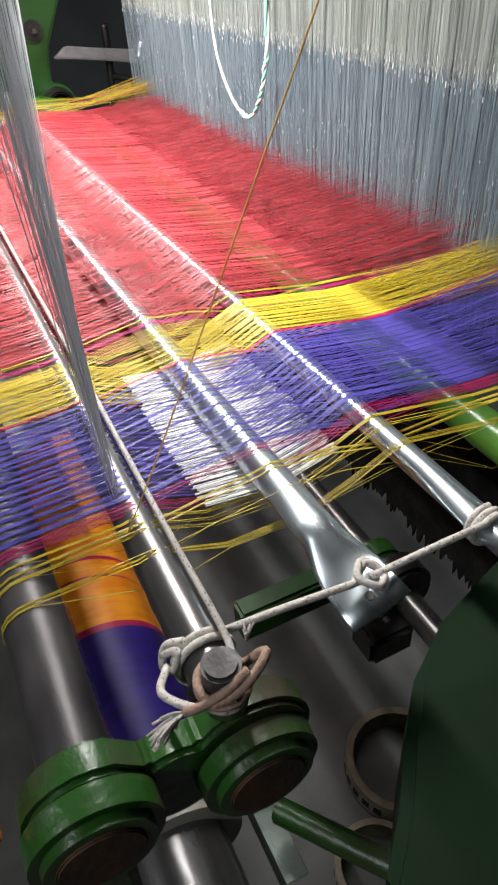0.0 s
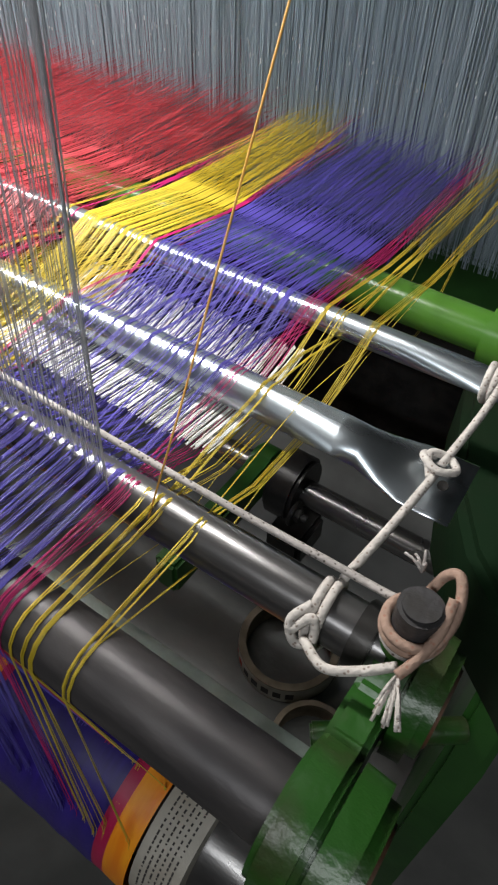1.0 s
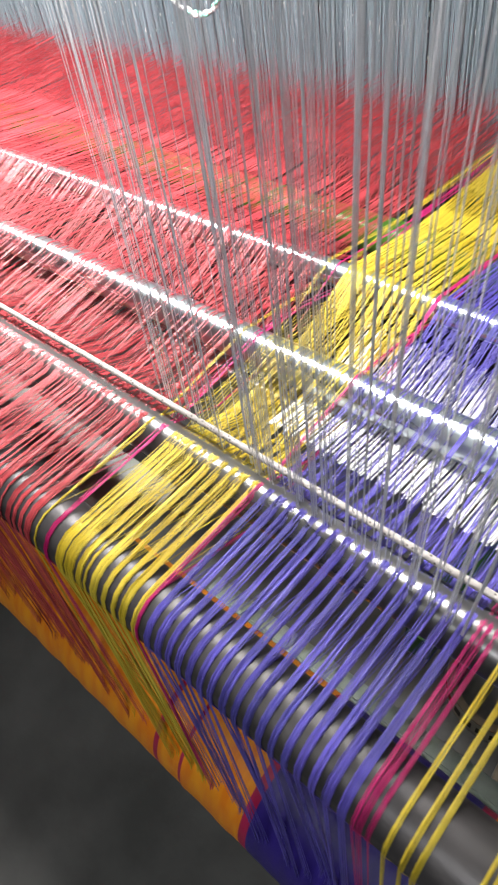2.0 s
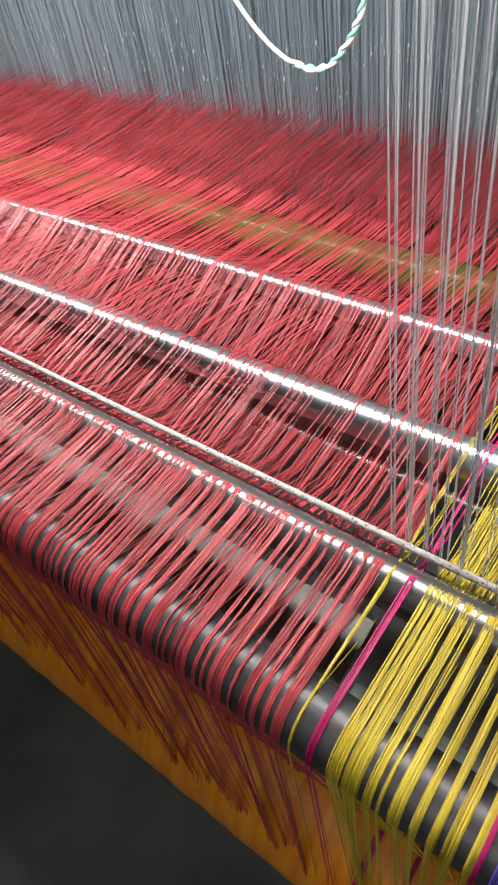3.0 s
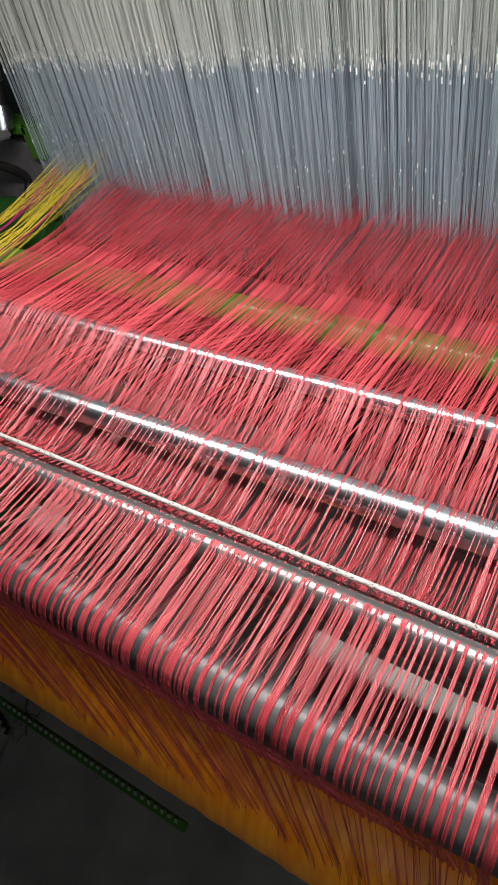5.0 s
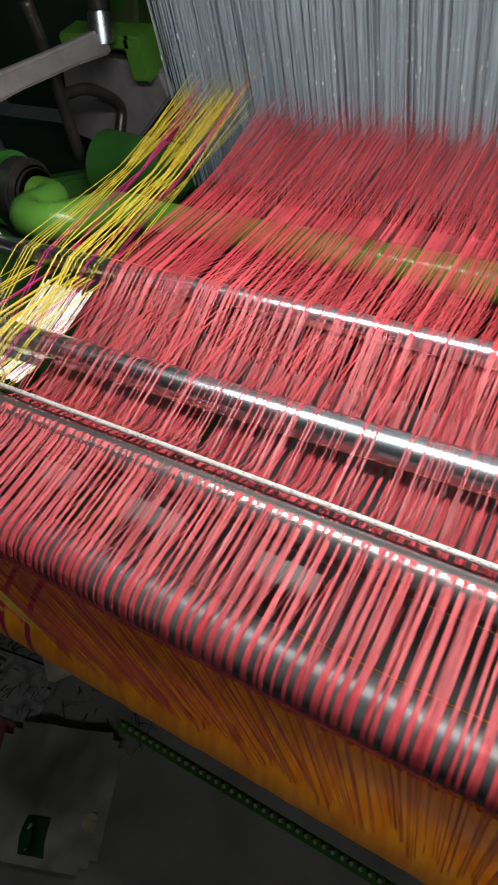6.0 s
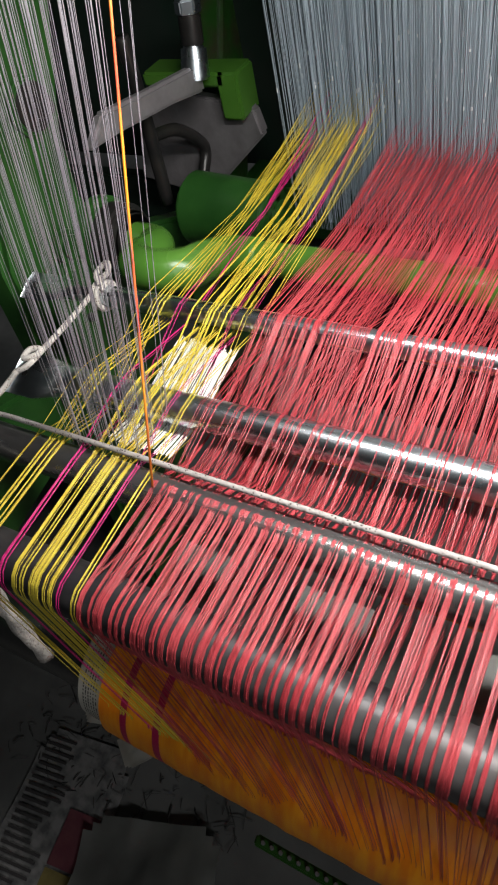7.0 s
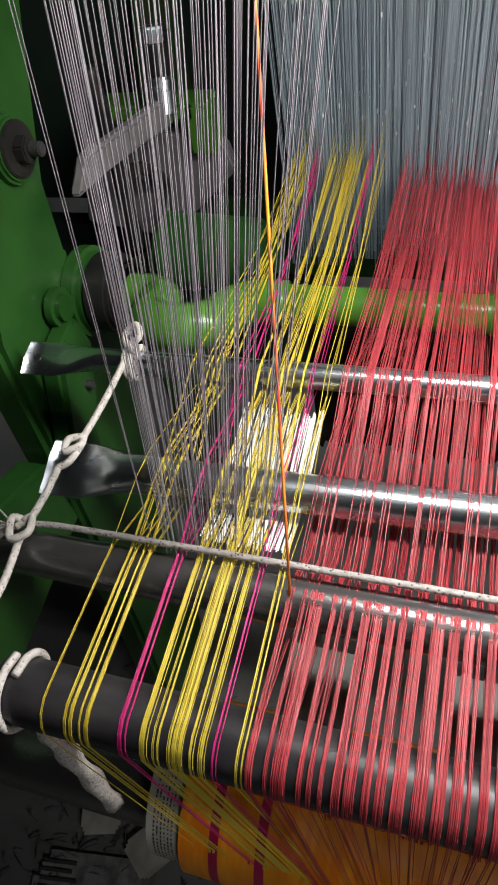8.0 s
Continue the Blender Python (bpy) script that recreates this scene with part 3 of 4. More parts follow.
def yarn_sheet(name, mat, x0, x1, n, label, over_b=0.25, radius=0.00027, gap=0.0075, regular=False):
    """A band of warp from the beam over the roller, crossed by the lease rods, into the harness."""
    even, tight = clumped(n, x0, x1, gap, regular)
    rng = np.random.RandomState(int((x0 + 3) * 1000))
    drift = tight - even
    span = min(n, 121) // 2 * 2 + 1 if n > 20 else 1
    if span > 1:
        padded = np.pad(drift, span // 2, mode="edge")
        drift = drift - np.convolve(padded, np.ones(span) / span, mode="valid")[:n]
    tight = even + drift + rng.randn(n) * 0.00022
    top = np.empty(n, bool)
    for i in range(n):
        top[i] = 0.35 * noise.noise(Vector((tight[i] * 700, x0 * 7, 2.0))) + rng.rand() > 1.0 - over_b * 0.8
    made = []
    for over in (True, False):
        pick = top == over
        e, c = even[pick], tight[pick]
        m = len(e)
        if m == 0:
            continue
        yb, ya = BY + BS * (c + 0.2), AY + AS * (c + 0.2)
        depth = rng.rand(m)
        mail = 0.872 + 0.04 * rng.rand(m) ** 2
        hy = HARNESS_Y0 + (HARNESS_Y1 - HARNESS_Y0) * rng.rand(m)
        rows = []

        def point(w, y, z, nudge=0.0):
            q = np.zeros((m, 3))
            q[:, 0] = e + (c - e) * w + nudge
            q[:, 1], q[:, 2] = y, z
            rows.append(q)

        norms = []

        def put(w, y, z, nrm=(0, 0, 1), nudge=0.0):
            point(w, y, z, nudge)
            norms.append(nrm)

        wob = rng.randn(m) * 0.00010
        block = np.array([0.5 + 0.9 * noise.noise(Vector((v * 260, x0 * 11, 5.0))) for v in c])
        put(0.0, hy * 0 + 0.92, 0.873 + 0.0 * hy)
        put(0.0, hy, mail)
        put(0.08, 0.50, 0.882 + 0.3 * (mail - 0.872))
        high = 0.4 * block + 0.6 * rng.rand(m) < (0.60 if mat == RED else 0.85)
        put(0.20, GY + 0.012, np.where(high, 0.8875, GZ - GR - 0.003))
        put(0.24, GY - 0.012, np.where(high, 0.889, GZ - GR - 0.003))
        za_top, za_low = AZ + AR + 0.0006, AZ - AR - 0.0008
        zb_top, zb_low = BZ + BR + 0.0006, BZ - BR - 0.0008 - 0.006 * depth
        if over:
            put(0.42, ya + 0.022, za_low + 0.003)
            put(0.46, ya, za_low)
            put(0.56, (ya + yb) / 2, (za_low + zb_top) / 2 + 0.003, nudge=wob)
            put(0.68, yb + 0.012, zb_top - 0.003)
            put(0.68, yb, zb_top)
            put(0.68, yb - 0.012, zb_top - 0.003)
            put(0.80, (CY + yb) / 2, (CZ + zb_top) / 2 + 0.006, nudge=wob)
            put(0.93, CY + 0.010, CZ + CR - 0.003)
            put(0.93, CY, CZ + CR + 0.0006)
        else:
            high = high & (rng.rand(m) < 0.85)
            za = np.where(high, za_top, za_low)
            put(0.44, ya + 0.012, za - 0.002 * np.where(high, 1, -1))
            put(0.46, ya, za)
            put(0.48, ya - 0.012, za - 0.004 * high)
            put(0.58, (ya + yb) / 2, (za + zb_low) / 2 - 0.004 * high, nudge=wob)
            put(0.68, yb + 0.010, zb_low - 0.001)
            put(0.68, yb - 0.010, zb_low - 0.001)
            put(0.80, (CY + yb) / 2, (CZ - 0.006 + zb_low) / 2, nudge=wob)
            ride = rng.rand(m) < 0.8
            put(0.93, CY + 0.012, np.where(ride, CZ + 0.011, CZ - CR - 0.0015))
            put(0.93, CY, np.where(ride, CZ + CR + 0.0006, CZ - CR - 0.0012))
            put(0.93, CY - 0.012, np.where(ride, CZ + 0.013, CZ - CR + 0.002))
        rr = ROLLER_R + 0.0004 + 0.0008 * rng.rand(m)
        for a in (84, 108, 132, 156, 178):
            s, q = math.sin(math.radians(a)), math.cos(math.radians(a))
            put(1, ROLLER_Y + rr * q, ROLLER_Z + rr * s, (0, q, s))
        slide = 0.006 + 0.03 * np.clip((-0.82 - c) / 0.2, 0, 1) + np.array([0.006 * noise.noise(Vector((v * 16, 1.0, 9.0))) for v in c]) + 0.0012 * rng.randn(m)
        drop = BEAM_Z + 0.046 + np.array([0.022 * noise.noise(Vector((v * 60, x0 * 5, 3.0))) for v in c]) + 0.006 * rng.rand(m)
        slide = slide + (0.5 if mat == RED else 0.2) * (np.round(c / 0.0062) * 0.0062 - c)
        front = rng.rand(m) < (0.30 if mat == RED else 0.6)
        drop = np.where(front, drop, BEAM_Z + BEAM_R * 0.985)
        near = BEAM_Y - np.sqrt(np.maximum(0, BEAM_R ** 2 - (drop - BEAM_Z) ** 2)) - 0.0006
        put(1, near, drop, (0, -1, 0), nudge=slide)
        drop = drop - 0.012
        near = BEAM_Y - np.sqrt(np.maximum(0, BEAM_R ** 2 - (drop - BEAM_Z) ** 2)) + 0.0012
        put(1, near, drop, (0, -1, 0), nudge=slide * 1.2)
        paths = np.stack(rows, 1)
        made.append(threads(name, paths, radius, mat, np.array(norms), label, "warp yarn"))
    return made


yarn_sheet("red_warp_yarn", RED, RED0, RED1 - 0.003, 2150, "red silk warp yarns bunched over the roller, crossed by lease rods")
yarn_sheet("yellow_warp_yarn", YELLOW, RED1 + 0.001, RED1 + 0.008, 9, "narrow stripe of yellow silk warp yarns", 0.4)
yarn_sheet("magenta_warp_yarn", MAGENTA, RED1 + 0.012, RED1 + 0.019, 10, "narrow stripe of magenta silk warp yarns", 0.4)
yarn_sheet("yellow_warp_yarn", YELLOW, RED1 + 0.022, YEL1 - 0.006, 165, "bright yellow silk border of the warp", 0.35)
yarn_sheet("magenta_warp_yarn", MAGENTA, YEL1 - 0.005, YEL1 + 0.001, 12, "narrow stripe of magenta silk warp yarns", 0.4)
yarn_sheet("violet_warp_yarn", PURPLE, YEL1 + 0.002, PUR1 - 0.004, 260, "violet silk border of the warp", 0.35, regular=True)
yarn_sheet("magenta_warp_yarn", MAGENTA, PUR1 - 0.002, PUR1 + 0.012, 14, "few loose magenta silk warp yarns", 0.4)
for start, wide, count in ((0.015, 0.004, 7), (0.024, 0.003, 8), (0.030, 0.004, 9), (0.054, 0.003, 6), (0.058, 0.003, 5)):
    yarn_sheet("yellow_warp_yarn", YELLOW, PUR1 + start, PUR1 + start + wide, count, "loose yellow silk selvedge yarns", 0.5)


def left_border(name, mat, at_roller, at_harness, n, label, over=0.5):
    """Selvedge yarns that spread from the harness towards the roller."""
    rng = np.random.RandomState(int((at_roller[0] + 3) * 1000))
    s = np.sort(rng.rand(n))
    k = max(2, n // 9)
    home = np.sort(rng.rand(k))
    home[0], home[-1] = 0.0, 1.0
    s = home[np.minimum((s * k).astype(int), k - 1)] * 0.62 + s * 0.38
    xr = at_roller[0] + (at_roller[1] - at_roller[0]) * s + rng.randn(n) * (0.0011 if n > 40 else 0.0004)
    xh = at_harness[0] + (at_harness[1] - at_harness[0]) * s
    up = rng.rand(n) < over
    rows, norms = [], []

    def put(y, z, nrm=(0, 0, 1), push=0.0):
        q = np.zeros((n, 3))
        w = np.clip(np.asarray(y, float) / 0.66, 0, 1.1)
        q[:, 0], q[:, 1], q[:, 2] = xr + (xh - xr) * w + push, y, z
        rows.append(q)
        norms.append(nrm)

    put(0.76 + 0 * s, 0.875)
    put(0.66 + 0.05 * rng.rand(n), 0.89 + 0.05 * rng.rand(n))
    put(0.45, 0.893)
    ya, yb = AY + AS * (xr + 0.2), BY + BS * (xr + 0.2)
    za = np.where(up, AZ - AR - 0.001, AZ + AR + 0.0006)
    zb = np.where(up, BZ + BR + 0.0006, BZ - BR - 0.001)
    zc = CZ + CR + 0.0006 + 0.0004 * up
    put(ya + 0.011, za)
    put(ya - 0.008, za)
    put(yb + 0.012, zb)
    put(yb - 0.012, zb)
    put(CY + 0.006, zc)
    put(CY - 0.006, zc)
    rr = ROLLER_R + 0.0004
    for a in (84, 108, 132, 156, 178):
        c, d = math.cos(math.radians(a)), math.sin(math.radians(a))
        put(ROLLER_Y + rr * c, ROLLER_Z + rr * d, (0, c, d))
    for low, inset in ((0.0, -0.0006), (0.012, 0.0012)):
        drop = BEAM_Z + 0.052 - low
        put(BEAM_Y - math.sqrt(BEAM_R ** 2 - (drop - BEAM_Z) ** 2) + inset, drop, (0, -1, 0), 0.04)
    return threads(name, np.stack(rows, 1), 0.00027, mat, np.array(norms), label, "warp yarn")


left_border("yellow_warp_yarn", YELLOW, (-0.941, -0.937), (-0.957, -0.953), 7, "thin yellow stripe beside the red warp")
left_border("magenta_warp_yarn", MAGENTA, (-0.955, -0.952), (-0.966, -0.963), 6, "thin magenta stripe in the border")
left_border("yellow_warp_yarn", YELLOW, (-0.999, -0.960), (-1.008, -0.968), 62, "yellow silk border bunches of the warp")
left_border("magenta_warp_yarn", MAGENTA, (-1.013, -1.008), (-1.026, -1.022), 12, "magenta silk stripe in the border")
left_border("yellow_warp_yarn", YELLOW, (-1.040, -1.034), (-1.040, -1.034), 20, "loose yellow silk selvedge yarns")
left_border("yellow_warp_yarn", YELLOW, (-1.050, -1.045), (-1.046, -1.042), 18, "loose yellow silk selvedge yarns")
left_border("yellow_warp_yarn", YELLOW, (-1.066, -1.064), (-1.052, -1.050), 4, "stray yellow silk selvedge yarns")


# White lower-layer yarns, cut to the stretch where light falls between rod shadows.
def lit_white_yarns(x0, x1, y0, y1, z, n, label):
    rng = np.random.RandomState(7 + n)
    x = np.linspace(x0, x1, n)
    x = x + 0.004 * np.round(np.sin(x * 900)) * 0.4
    rows = []
    a, b = y0 + 0.006 * rng.rand(n), y1 - 0.012 * rng.rand(n)
    yb = BY + BS * (x + 0.2)
    for y, h in ((a, 0.005), (yb - 0.012, 0.0), (yb + 0.012, 0.0), (b, 0.012)):
        q = np.zeros((n, 3))
        q[:, 0], q[:, 1], q[:, 2] = x + 0.0004 * rng.randn(n), y, z + h + 0.001 * rng.rand(n)
        rows.append(q)
    threads("lit_white_yarn", np.stack(rows, 1), 0.0006, WHITE, np.array([(0, 0, 1)] * 4, float), label, "yarn lap")


lit_white_yarns(-1.008, -0.945, 0.120, 0.250, 0.8735, 80, "white undyed lower yarns under the yellow border, cut to their lit stretch")
lit_white_yarns(0.225, 0.440, 0.140, 0.268, 0.8735, 240, "white undyed lower yarns under the violet border, cut to their lit stretch")


# ---- harness ----
def harness():
    rng = np.random.RandomState(5)
    n = 11000
    x = np.sort(rng.uniform(-1.065, 0.485, n))
    y = HARNESS_Y0 + (HARNESS_Y1 - HARNESS_Y0) * np.round(rng.rand(n) * 9) / 9 + 0.06 * np.maximum(0, x + 0.3)
    lean = rng.randn(n) * 0.004
    low = np.stack([np.stack([x + lean * 0.2, y, 0.78 + 0 * x], 1), np.stack([x + lean * 0.1, y + rng.randn(n) * 0.002, 0.93 + 0 * x], 1), np.stack([x, y, 1.072 + 0.012 * rng.rand(n)], 1)], 1)
    threads("harness_cord", low, 0.00022 * rng.uniform(0.7, 1.4, n), CORD, np.array([(0, -1, 0)] * 3, float), "fine grey harness cords hanging in dense rows", "harness cord")
    up = np.stack([np.stack([x, y, 1.07 + 0 * x], 1), np.stack([x + lean, y, 1.5 + 0 * x], 1), np.stack([x + lean, y, 3.0 + 0 * x], 1)], 1)
    threads("harness_cord", up, 0.00024 * rng.uniform(0.7, 1.4, n), UPCORD, np.array([(0, -1, 0)] * 3, float), "pale nylon harness cords hanging from above", "harness cord")

    def beads(z, spread, count, r, mat, label):
        pick = rng.choice(n, count, replace=False)
        zz = z + spread * rng.randn(count)
        h = r * rng.uniform(1.4, 4.2, count)
        q = np.stack([np.stack([x[pick], y[pick] - 0.001, zz - h], 1), np.stack([x[pick], y[pick] - 0.001, zz + h], 1)], 1)
        threads("harness_knot", q, r * rng.uniform(0.7, 1.5, count), mat, np.array([(0, -1, 0)] * 2, float), label, "knot")

    beads(1.074, 0.009, 2600, 0.0009, KNOT, "white nylon knots tying the harness cords")
    beads(0.955, 0.020, 900, 0.0007, KNOT, "bright heddle eyes on the harness cords")


harness()


def selvedge_cords(name, label, feet, tops, n, seed, mat, row_share=1.0):
    rng = np.random.RandomState(seed)
    s = np.sort(rng.rand(n))
    s = np.round(s * 22) / 22 * 0.55 + s * 0.45
    row = rng.rand(n) * row_share + s * (1 - row_share)
    xf = feet[0] + (feet[1] - feet[0]) * s
    xt = tops[0] + (tops[1] - tops[0]) * s
    yf, yt = feet[2] + (feet[3] - feet[2]) * row, tops[2] + (tops[3] - tops[2]) * row
    q = np.stack([np.stack([xf, yf, 0.872 + 0.02 * rng.rand(n)], 1), np.stack([xt, yt, 0 * xt + 3.0], 1)], 1)
    threads(name, q, 0.00029, mat, np.array([(0, -1, 0)] * 2, float), label, "harness cord")


selvedge_cords("selvedge_cord", "violet-grey selvedge harness cords rising in a fan", (-1.045, -0.955, 0.10, 0.150), (-0.98, -0.60, 0.38, 0.52), 100, 3, VIOLETCORD)
selvedge_cords("selvedge_cord", "grey selvedge harness cords rising above the yellow border", (0.150, 0.415, 0.118, 0.076), (0.02, 0.62, 0.29, -0.05), 140, 4, LITCORD, 0.2)

strand("orange_thread", [(0.446, 0.076, 0.885), (0.447, 0.235, 1.2), (0.450, 1.11, 3.0)], 0.00062, GOLD, steps=2, n=6)
tagged(bpy.data.objects["orange_thread"], "single taut orange thread rising to the ceiling", "thread")
tagged(strand("orange_thread", [(-0.933, 0.084, 0.889), (-0.959, 0.249, 1.2), (-1.11, 1.21, 3.0)], 0.0010, ORANGE, steps=2, n=6), "single taut red and orange thread", "thread")


# ---- ropes ----
def coil(cx, cy, cz, axis, r, turns, pitch, start=0.0, n=10):
    """Points of a wrap round a rod along x (axis 'x') or round an upright stud (axis 'z')."""
    out = []
    for i in range(int(turns * n) + 1):
        a = start + 2 * math.pi * i / n
        k = pitch * i / n
        out.append((cx + k, cy + r * math.cos(a), cz + r * math.sin(a)) if axis == "x" else (cx + r * math.cos(a), cy + r * math.sin(a), cz + k))
    return out


def frayed(parent, at, way, mat, n=14, length=0.022):
    rng = random.Random(9)
    for i in range(n):
        d = Vector(way).normalized() + Vector((rng.uniform(-1, 1), rng.uniform(-1, 1), rng.uniform(-0.6, 0.6))) * 0.55
        a = Vector(at)
        strand("frayed_end", [a, a + d * length * 0.5, a + d * length + Vector((0, 0, -0.004))], 0.0008, mat, parent, 3, 5)


def right_ropes():
    t = thing("tie_rope", "white braided rope tying the lease rods to the bracket stud", "rope", "tie ropes")
    r = 0.0027
    ya, yb = AY + AS * 0.78, BY + BS * 0.78
    strand("rod_wrap", coil(0.566, ya, AZ, "x", AR + r, 2.2, 0.005, 1.2), r, ROPE, t)
    strand("line", [(0.578, ya - 0.006, AZ + 0.012), (0.577, (ya + yb) / 2, 0.906), (0.572, yb + 0.004, BZ + 0.008)], r, ROPE, t)
    strand("hitch", [(0.565, yb + 0.014, BZ + 0.004), (0.560, yb + 0.004, BZ + 0.011), (0.572, yb - 0.006, BZ + 0.013), (0.582, yb + 0.003, BZ + 0.010), (0.574, yb + 0.013, BZ + 0.008), (0.563, yb + 0.006, BZ + 0.012), (0.570, yb - 0.008, BZ + 0.006)], r, ROPE, t)
    strand("line", [(0.572, yb - 0.004, BZ + 0.008), (0.568, (yb + CY) / 2, 0.899), (0.562, CY + 0.012, CZ + CR + 0.003)], r, ROPE, t)
    strand("rod_wrap", coil(0.556, CY, CZ, "x", CR + r, 1.6, 0.0055, 1.0), r, ROPE, t)
    strand("hitch", [(0.556, CY - 0.010, CZ + 0.018), (0.550, CY - 0.021, CZ + 0.012), (0.556, CY - 0.026, CZ + 0.002), (0.564, CY - 0.022, CZ + 0.006), (0.560, CY - 0.016, CZ + 0.016), (0.552, CY - 0.024, CZ + 0.008)], r, ROPE, t)
    strand("line", [(0.560, CY - 0.024, CZ + 0.006), (0.577, CY - 0.034, CZ + 0.012), (0.594, CY - 0.030, CZ + 0.022), (0.608, CY - 0.022, CZ + 0.030)], r, ROPE, t)
    strand("stud_wrap", coil(0.606, 0.085, 0.912, "z", 0.0115 + r, 1.6, 0.005, 2.6), r, OLDROPE, t)
    strand("stud_loop", [(0.604, 0.099, 0.920), (0.608, 0.108, 0.930), (0.614, 0.108, 0.936), (0.619, 0.100, 0.933), (0.621, 0.089, 0.926), (0.618, 0.077, 0.919), (0.612, 0.069, 0.914)], r, OLDROPE, t, label="pink stained end of the rope")
    strand("tail", [(0.617, 0.096, 0.934), (0.618, 0.082, 0.926), (0.614, 0.068, 0.916), (0.610, 0.060, 0.911)], r, OLDROPE, t)
    frayed(t, (0.610, 0.060, 0.911), (0.25, -0.8, 0.1), ROPE, 22, 0.015)
    frayed(t, (0.598, 0.104, 0.930), (-0.4, 0.5, 0.7), GREYROPE, 6, 0.014)
    t = thing("long_rope", "thin grey braided rope stretched along the guide tube", "rope")
    pts = [(0.601, 0.096, 0.916), (0.590, 0.098, 0.908), (0.56, CY + 0.013, 0.901), (0.45, CY + 0.0135, 0.8985)]
    pts += [(x, CY + 0.0145 + 0.0006 * math.sin(x * 9), 0.8978) for x in (0.2, -0.1, -0.4, -0.7, -0.95)] + [(-1.05, CY + 0.013, 0.899), (-1.105, CY + 0.012, 0.900), (-1.128, CY + 0.010, 0.900)]
    strand("rope", pts, 0.0024, GREYROPE, t, steps=12)
    strand("stud_turn", coil(0.606, 0.085, 0.905, "z", 0.0132, 1.3, 0.004, 2.0), 0.0020, GREYROPE, t)


def left_ropes():
    t = thing("tie_rope", "white braided rope with a frayed tassel tying the lease rod ends", "rope", "tie ropes")
    r = 0.0029
    ya, yb = AY - AS * 0.92, BY - BS * 0.92
    strand("rod_wrap", coil(-1.124, ya, AZ, "x", AR + r, 2.2, 0.005, 0.8), r, ROPE, t)
    strand("hitch", [(-1.122, ya + 0.004, AZ + 0.016), (-1.112, ya + 0.010, AZ + 0.022), (-1.118, ya + 0.020, AZ + 0.026), (-1.128, ya + 0.016, AZ + 0.020), (-1.124, ya + 0.004, AZ + 0.020), (-1.114, ya - 0.004, AZ + 0.018)], r, ROPE, t)
    strand("line", [(-1.122, ya - 0.010, AZ + 0.010), (-1.121, (ya + yb) / 2, 0.904), (-1.124, yb + 0.008, BZ + 0.012)], r, ROPE, t)
    strand("hitch", [(-1.124, yb + 0.018, BZ + 0.013), (-1.118, yb + 0.008, BZ + 0.018), (-1.128, yb, BZ + 0.018), (-1.130, yb + 0.012, BZ + 0.018), (-1.120, yb + 0.016, BZ + 0.016), (-1.122, yb - 0.004, BZ + 0.014), (-1.130, yb - 0.012, BZ + 0.012)], r, ROPE, t)
    strand("line", [(-1.130, yb - 0.012, BZ + 0.012), (-1.130, 0.125, 0.899), (-1.130, CY + 0.008, 0.900)], r, ROPE, t)
    strand("knot", [(-1.136, CY + 0.004, 0.902), (-1.126, CY + 0.012, 0.906), (-1.122, CY, 0.906), (-1.134, CY - 0.006, 0.904), (-1.138, CY + 0.008, 0.908), (-1.126, CY + 0.010, 0.900)], r, ROPE, t)
    frayed(t, (-1.136, CY + 0.004, 0.902), (-1, 0.1, -0.15), ROPE, 18, 0.034)
    strand("line", [(-1.130, CY - 0.002, 0.900), (-1.126, 0.055, 0.897), (-1.124, 0.028, 0.897), (-1.112, 0.008, 0.897)], r, ROPE, t)
    strand("rod_wrap", coil(-1.098, ROLLER_Y, ROLLER_Z, "x", ROLLER_R + r, 1.1, 0.008, 0.9), r, ROPE, t)
    t = thing("hanging_rope", "thick grey twisted rope hanging below the roller end", "rope")
    strand("rope", [(-1.085, -0.012, 0.842), (-1.086, -0.016, 0.80), (-1.084, -0.02, 0.74), (-1.086, -0.024, 0.66)], 0.0075, ROPE, t, ripple=0.22, turns=0.9)


right_ropes()
left_ropes()


def hanging_loop():
    t = thing("hanging_loop", "white cotton cord twisted with a mint strand, hanging in a loop", "cord")
    pts = [(-0.243, 0.47, 1.34), (-0.241, 0.47, 1.16), (-0.226, 0.467, 1.09), (-0.196, 0.465, 1.048), (-0.158, 0.465, 1.019), (-0.116, 0.465, 1.014), (-0.086, 0.466, 1.042), (-0.072, 0.468, 1.08), (-0.065, 0.47, 1.15), (-0.06, 0.47, 1.6), (-0.06, 0.47, 3.0)]
    base = smooth_path(pts, 14)
    for name, mat, ph in (("cotton_strand", COTTON, 0.0), ("mint_strand", MINT, math.pi)):
        ease = [0.0019 * min(1.0, max(0.0, (i - 54) / 10)) for i in range(len(base))]
        path = [p + k * Vector((math.cos(i * 0.75 + ph), math.sin(i * 0.75 + ph), 0.7 * math.sin(i * 0.75 + ph))) for (i, p), k in zip(enumerate(base), ease)]
        if mat == MINT:
            path = path[60:]
        v, f = sweep(path, 0.0019 if mat == MINT else 0.0022, 8)
        mesh_ob(name, v, f, mat, t)
    strand("cotton_tail", [(-0.243, 0.47, 3.0), (-0.243, 0.47, 1.6), (-0.243, 0.47, 1.33)], 0.0026, COTTON, t)
    strand("tie_knot", [(-0.247, 0.468, 1.170), (-0.237, 0.462, 1.177), (-0.233, 0.47, 1.185), (-0.245, 0.474, 1.181), (-0.249, 0.466, 1.175)], 0.005, COTTON, t)


hanging_loop()


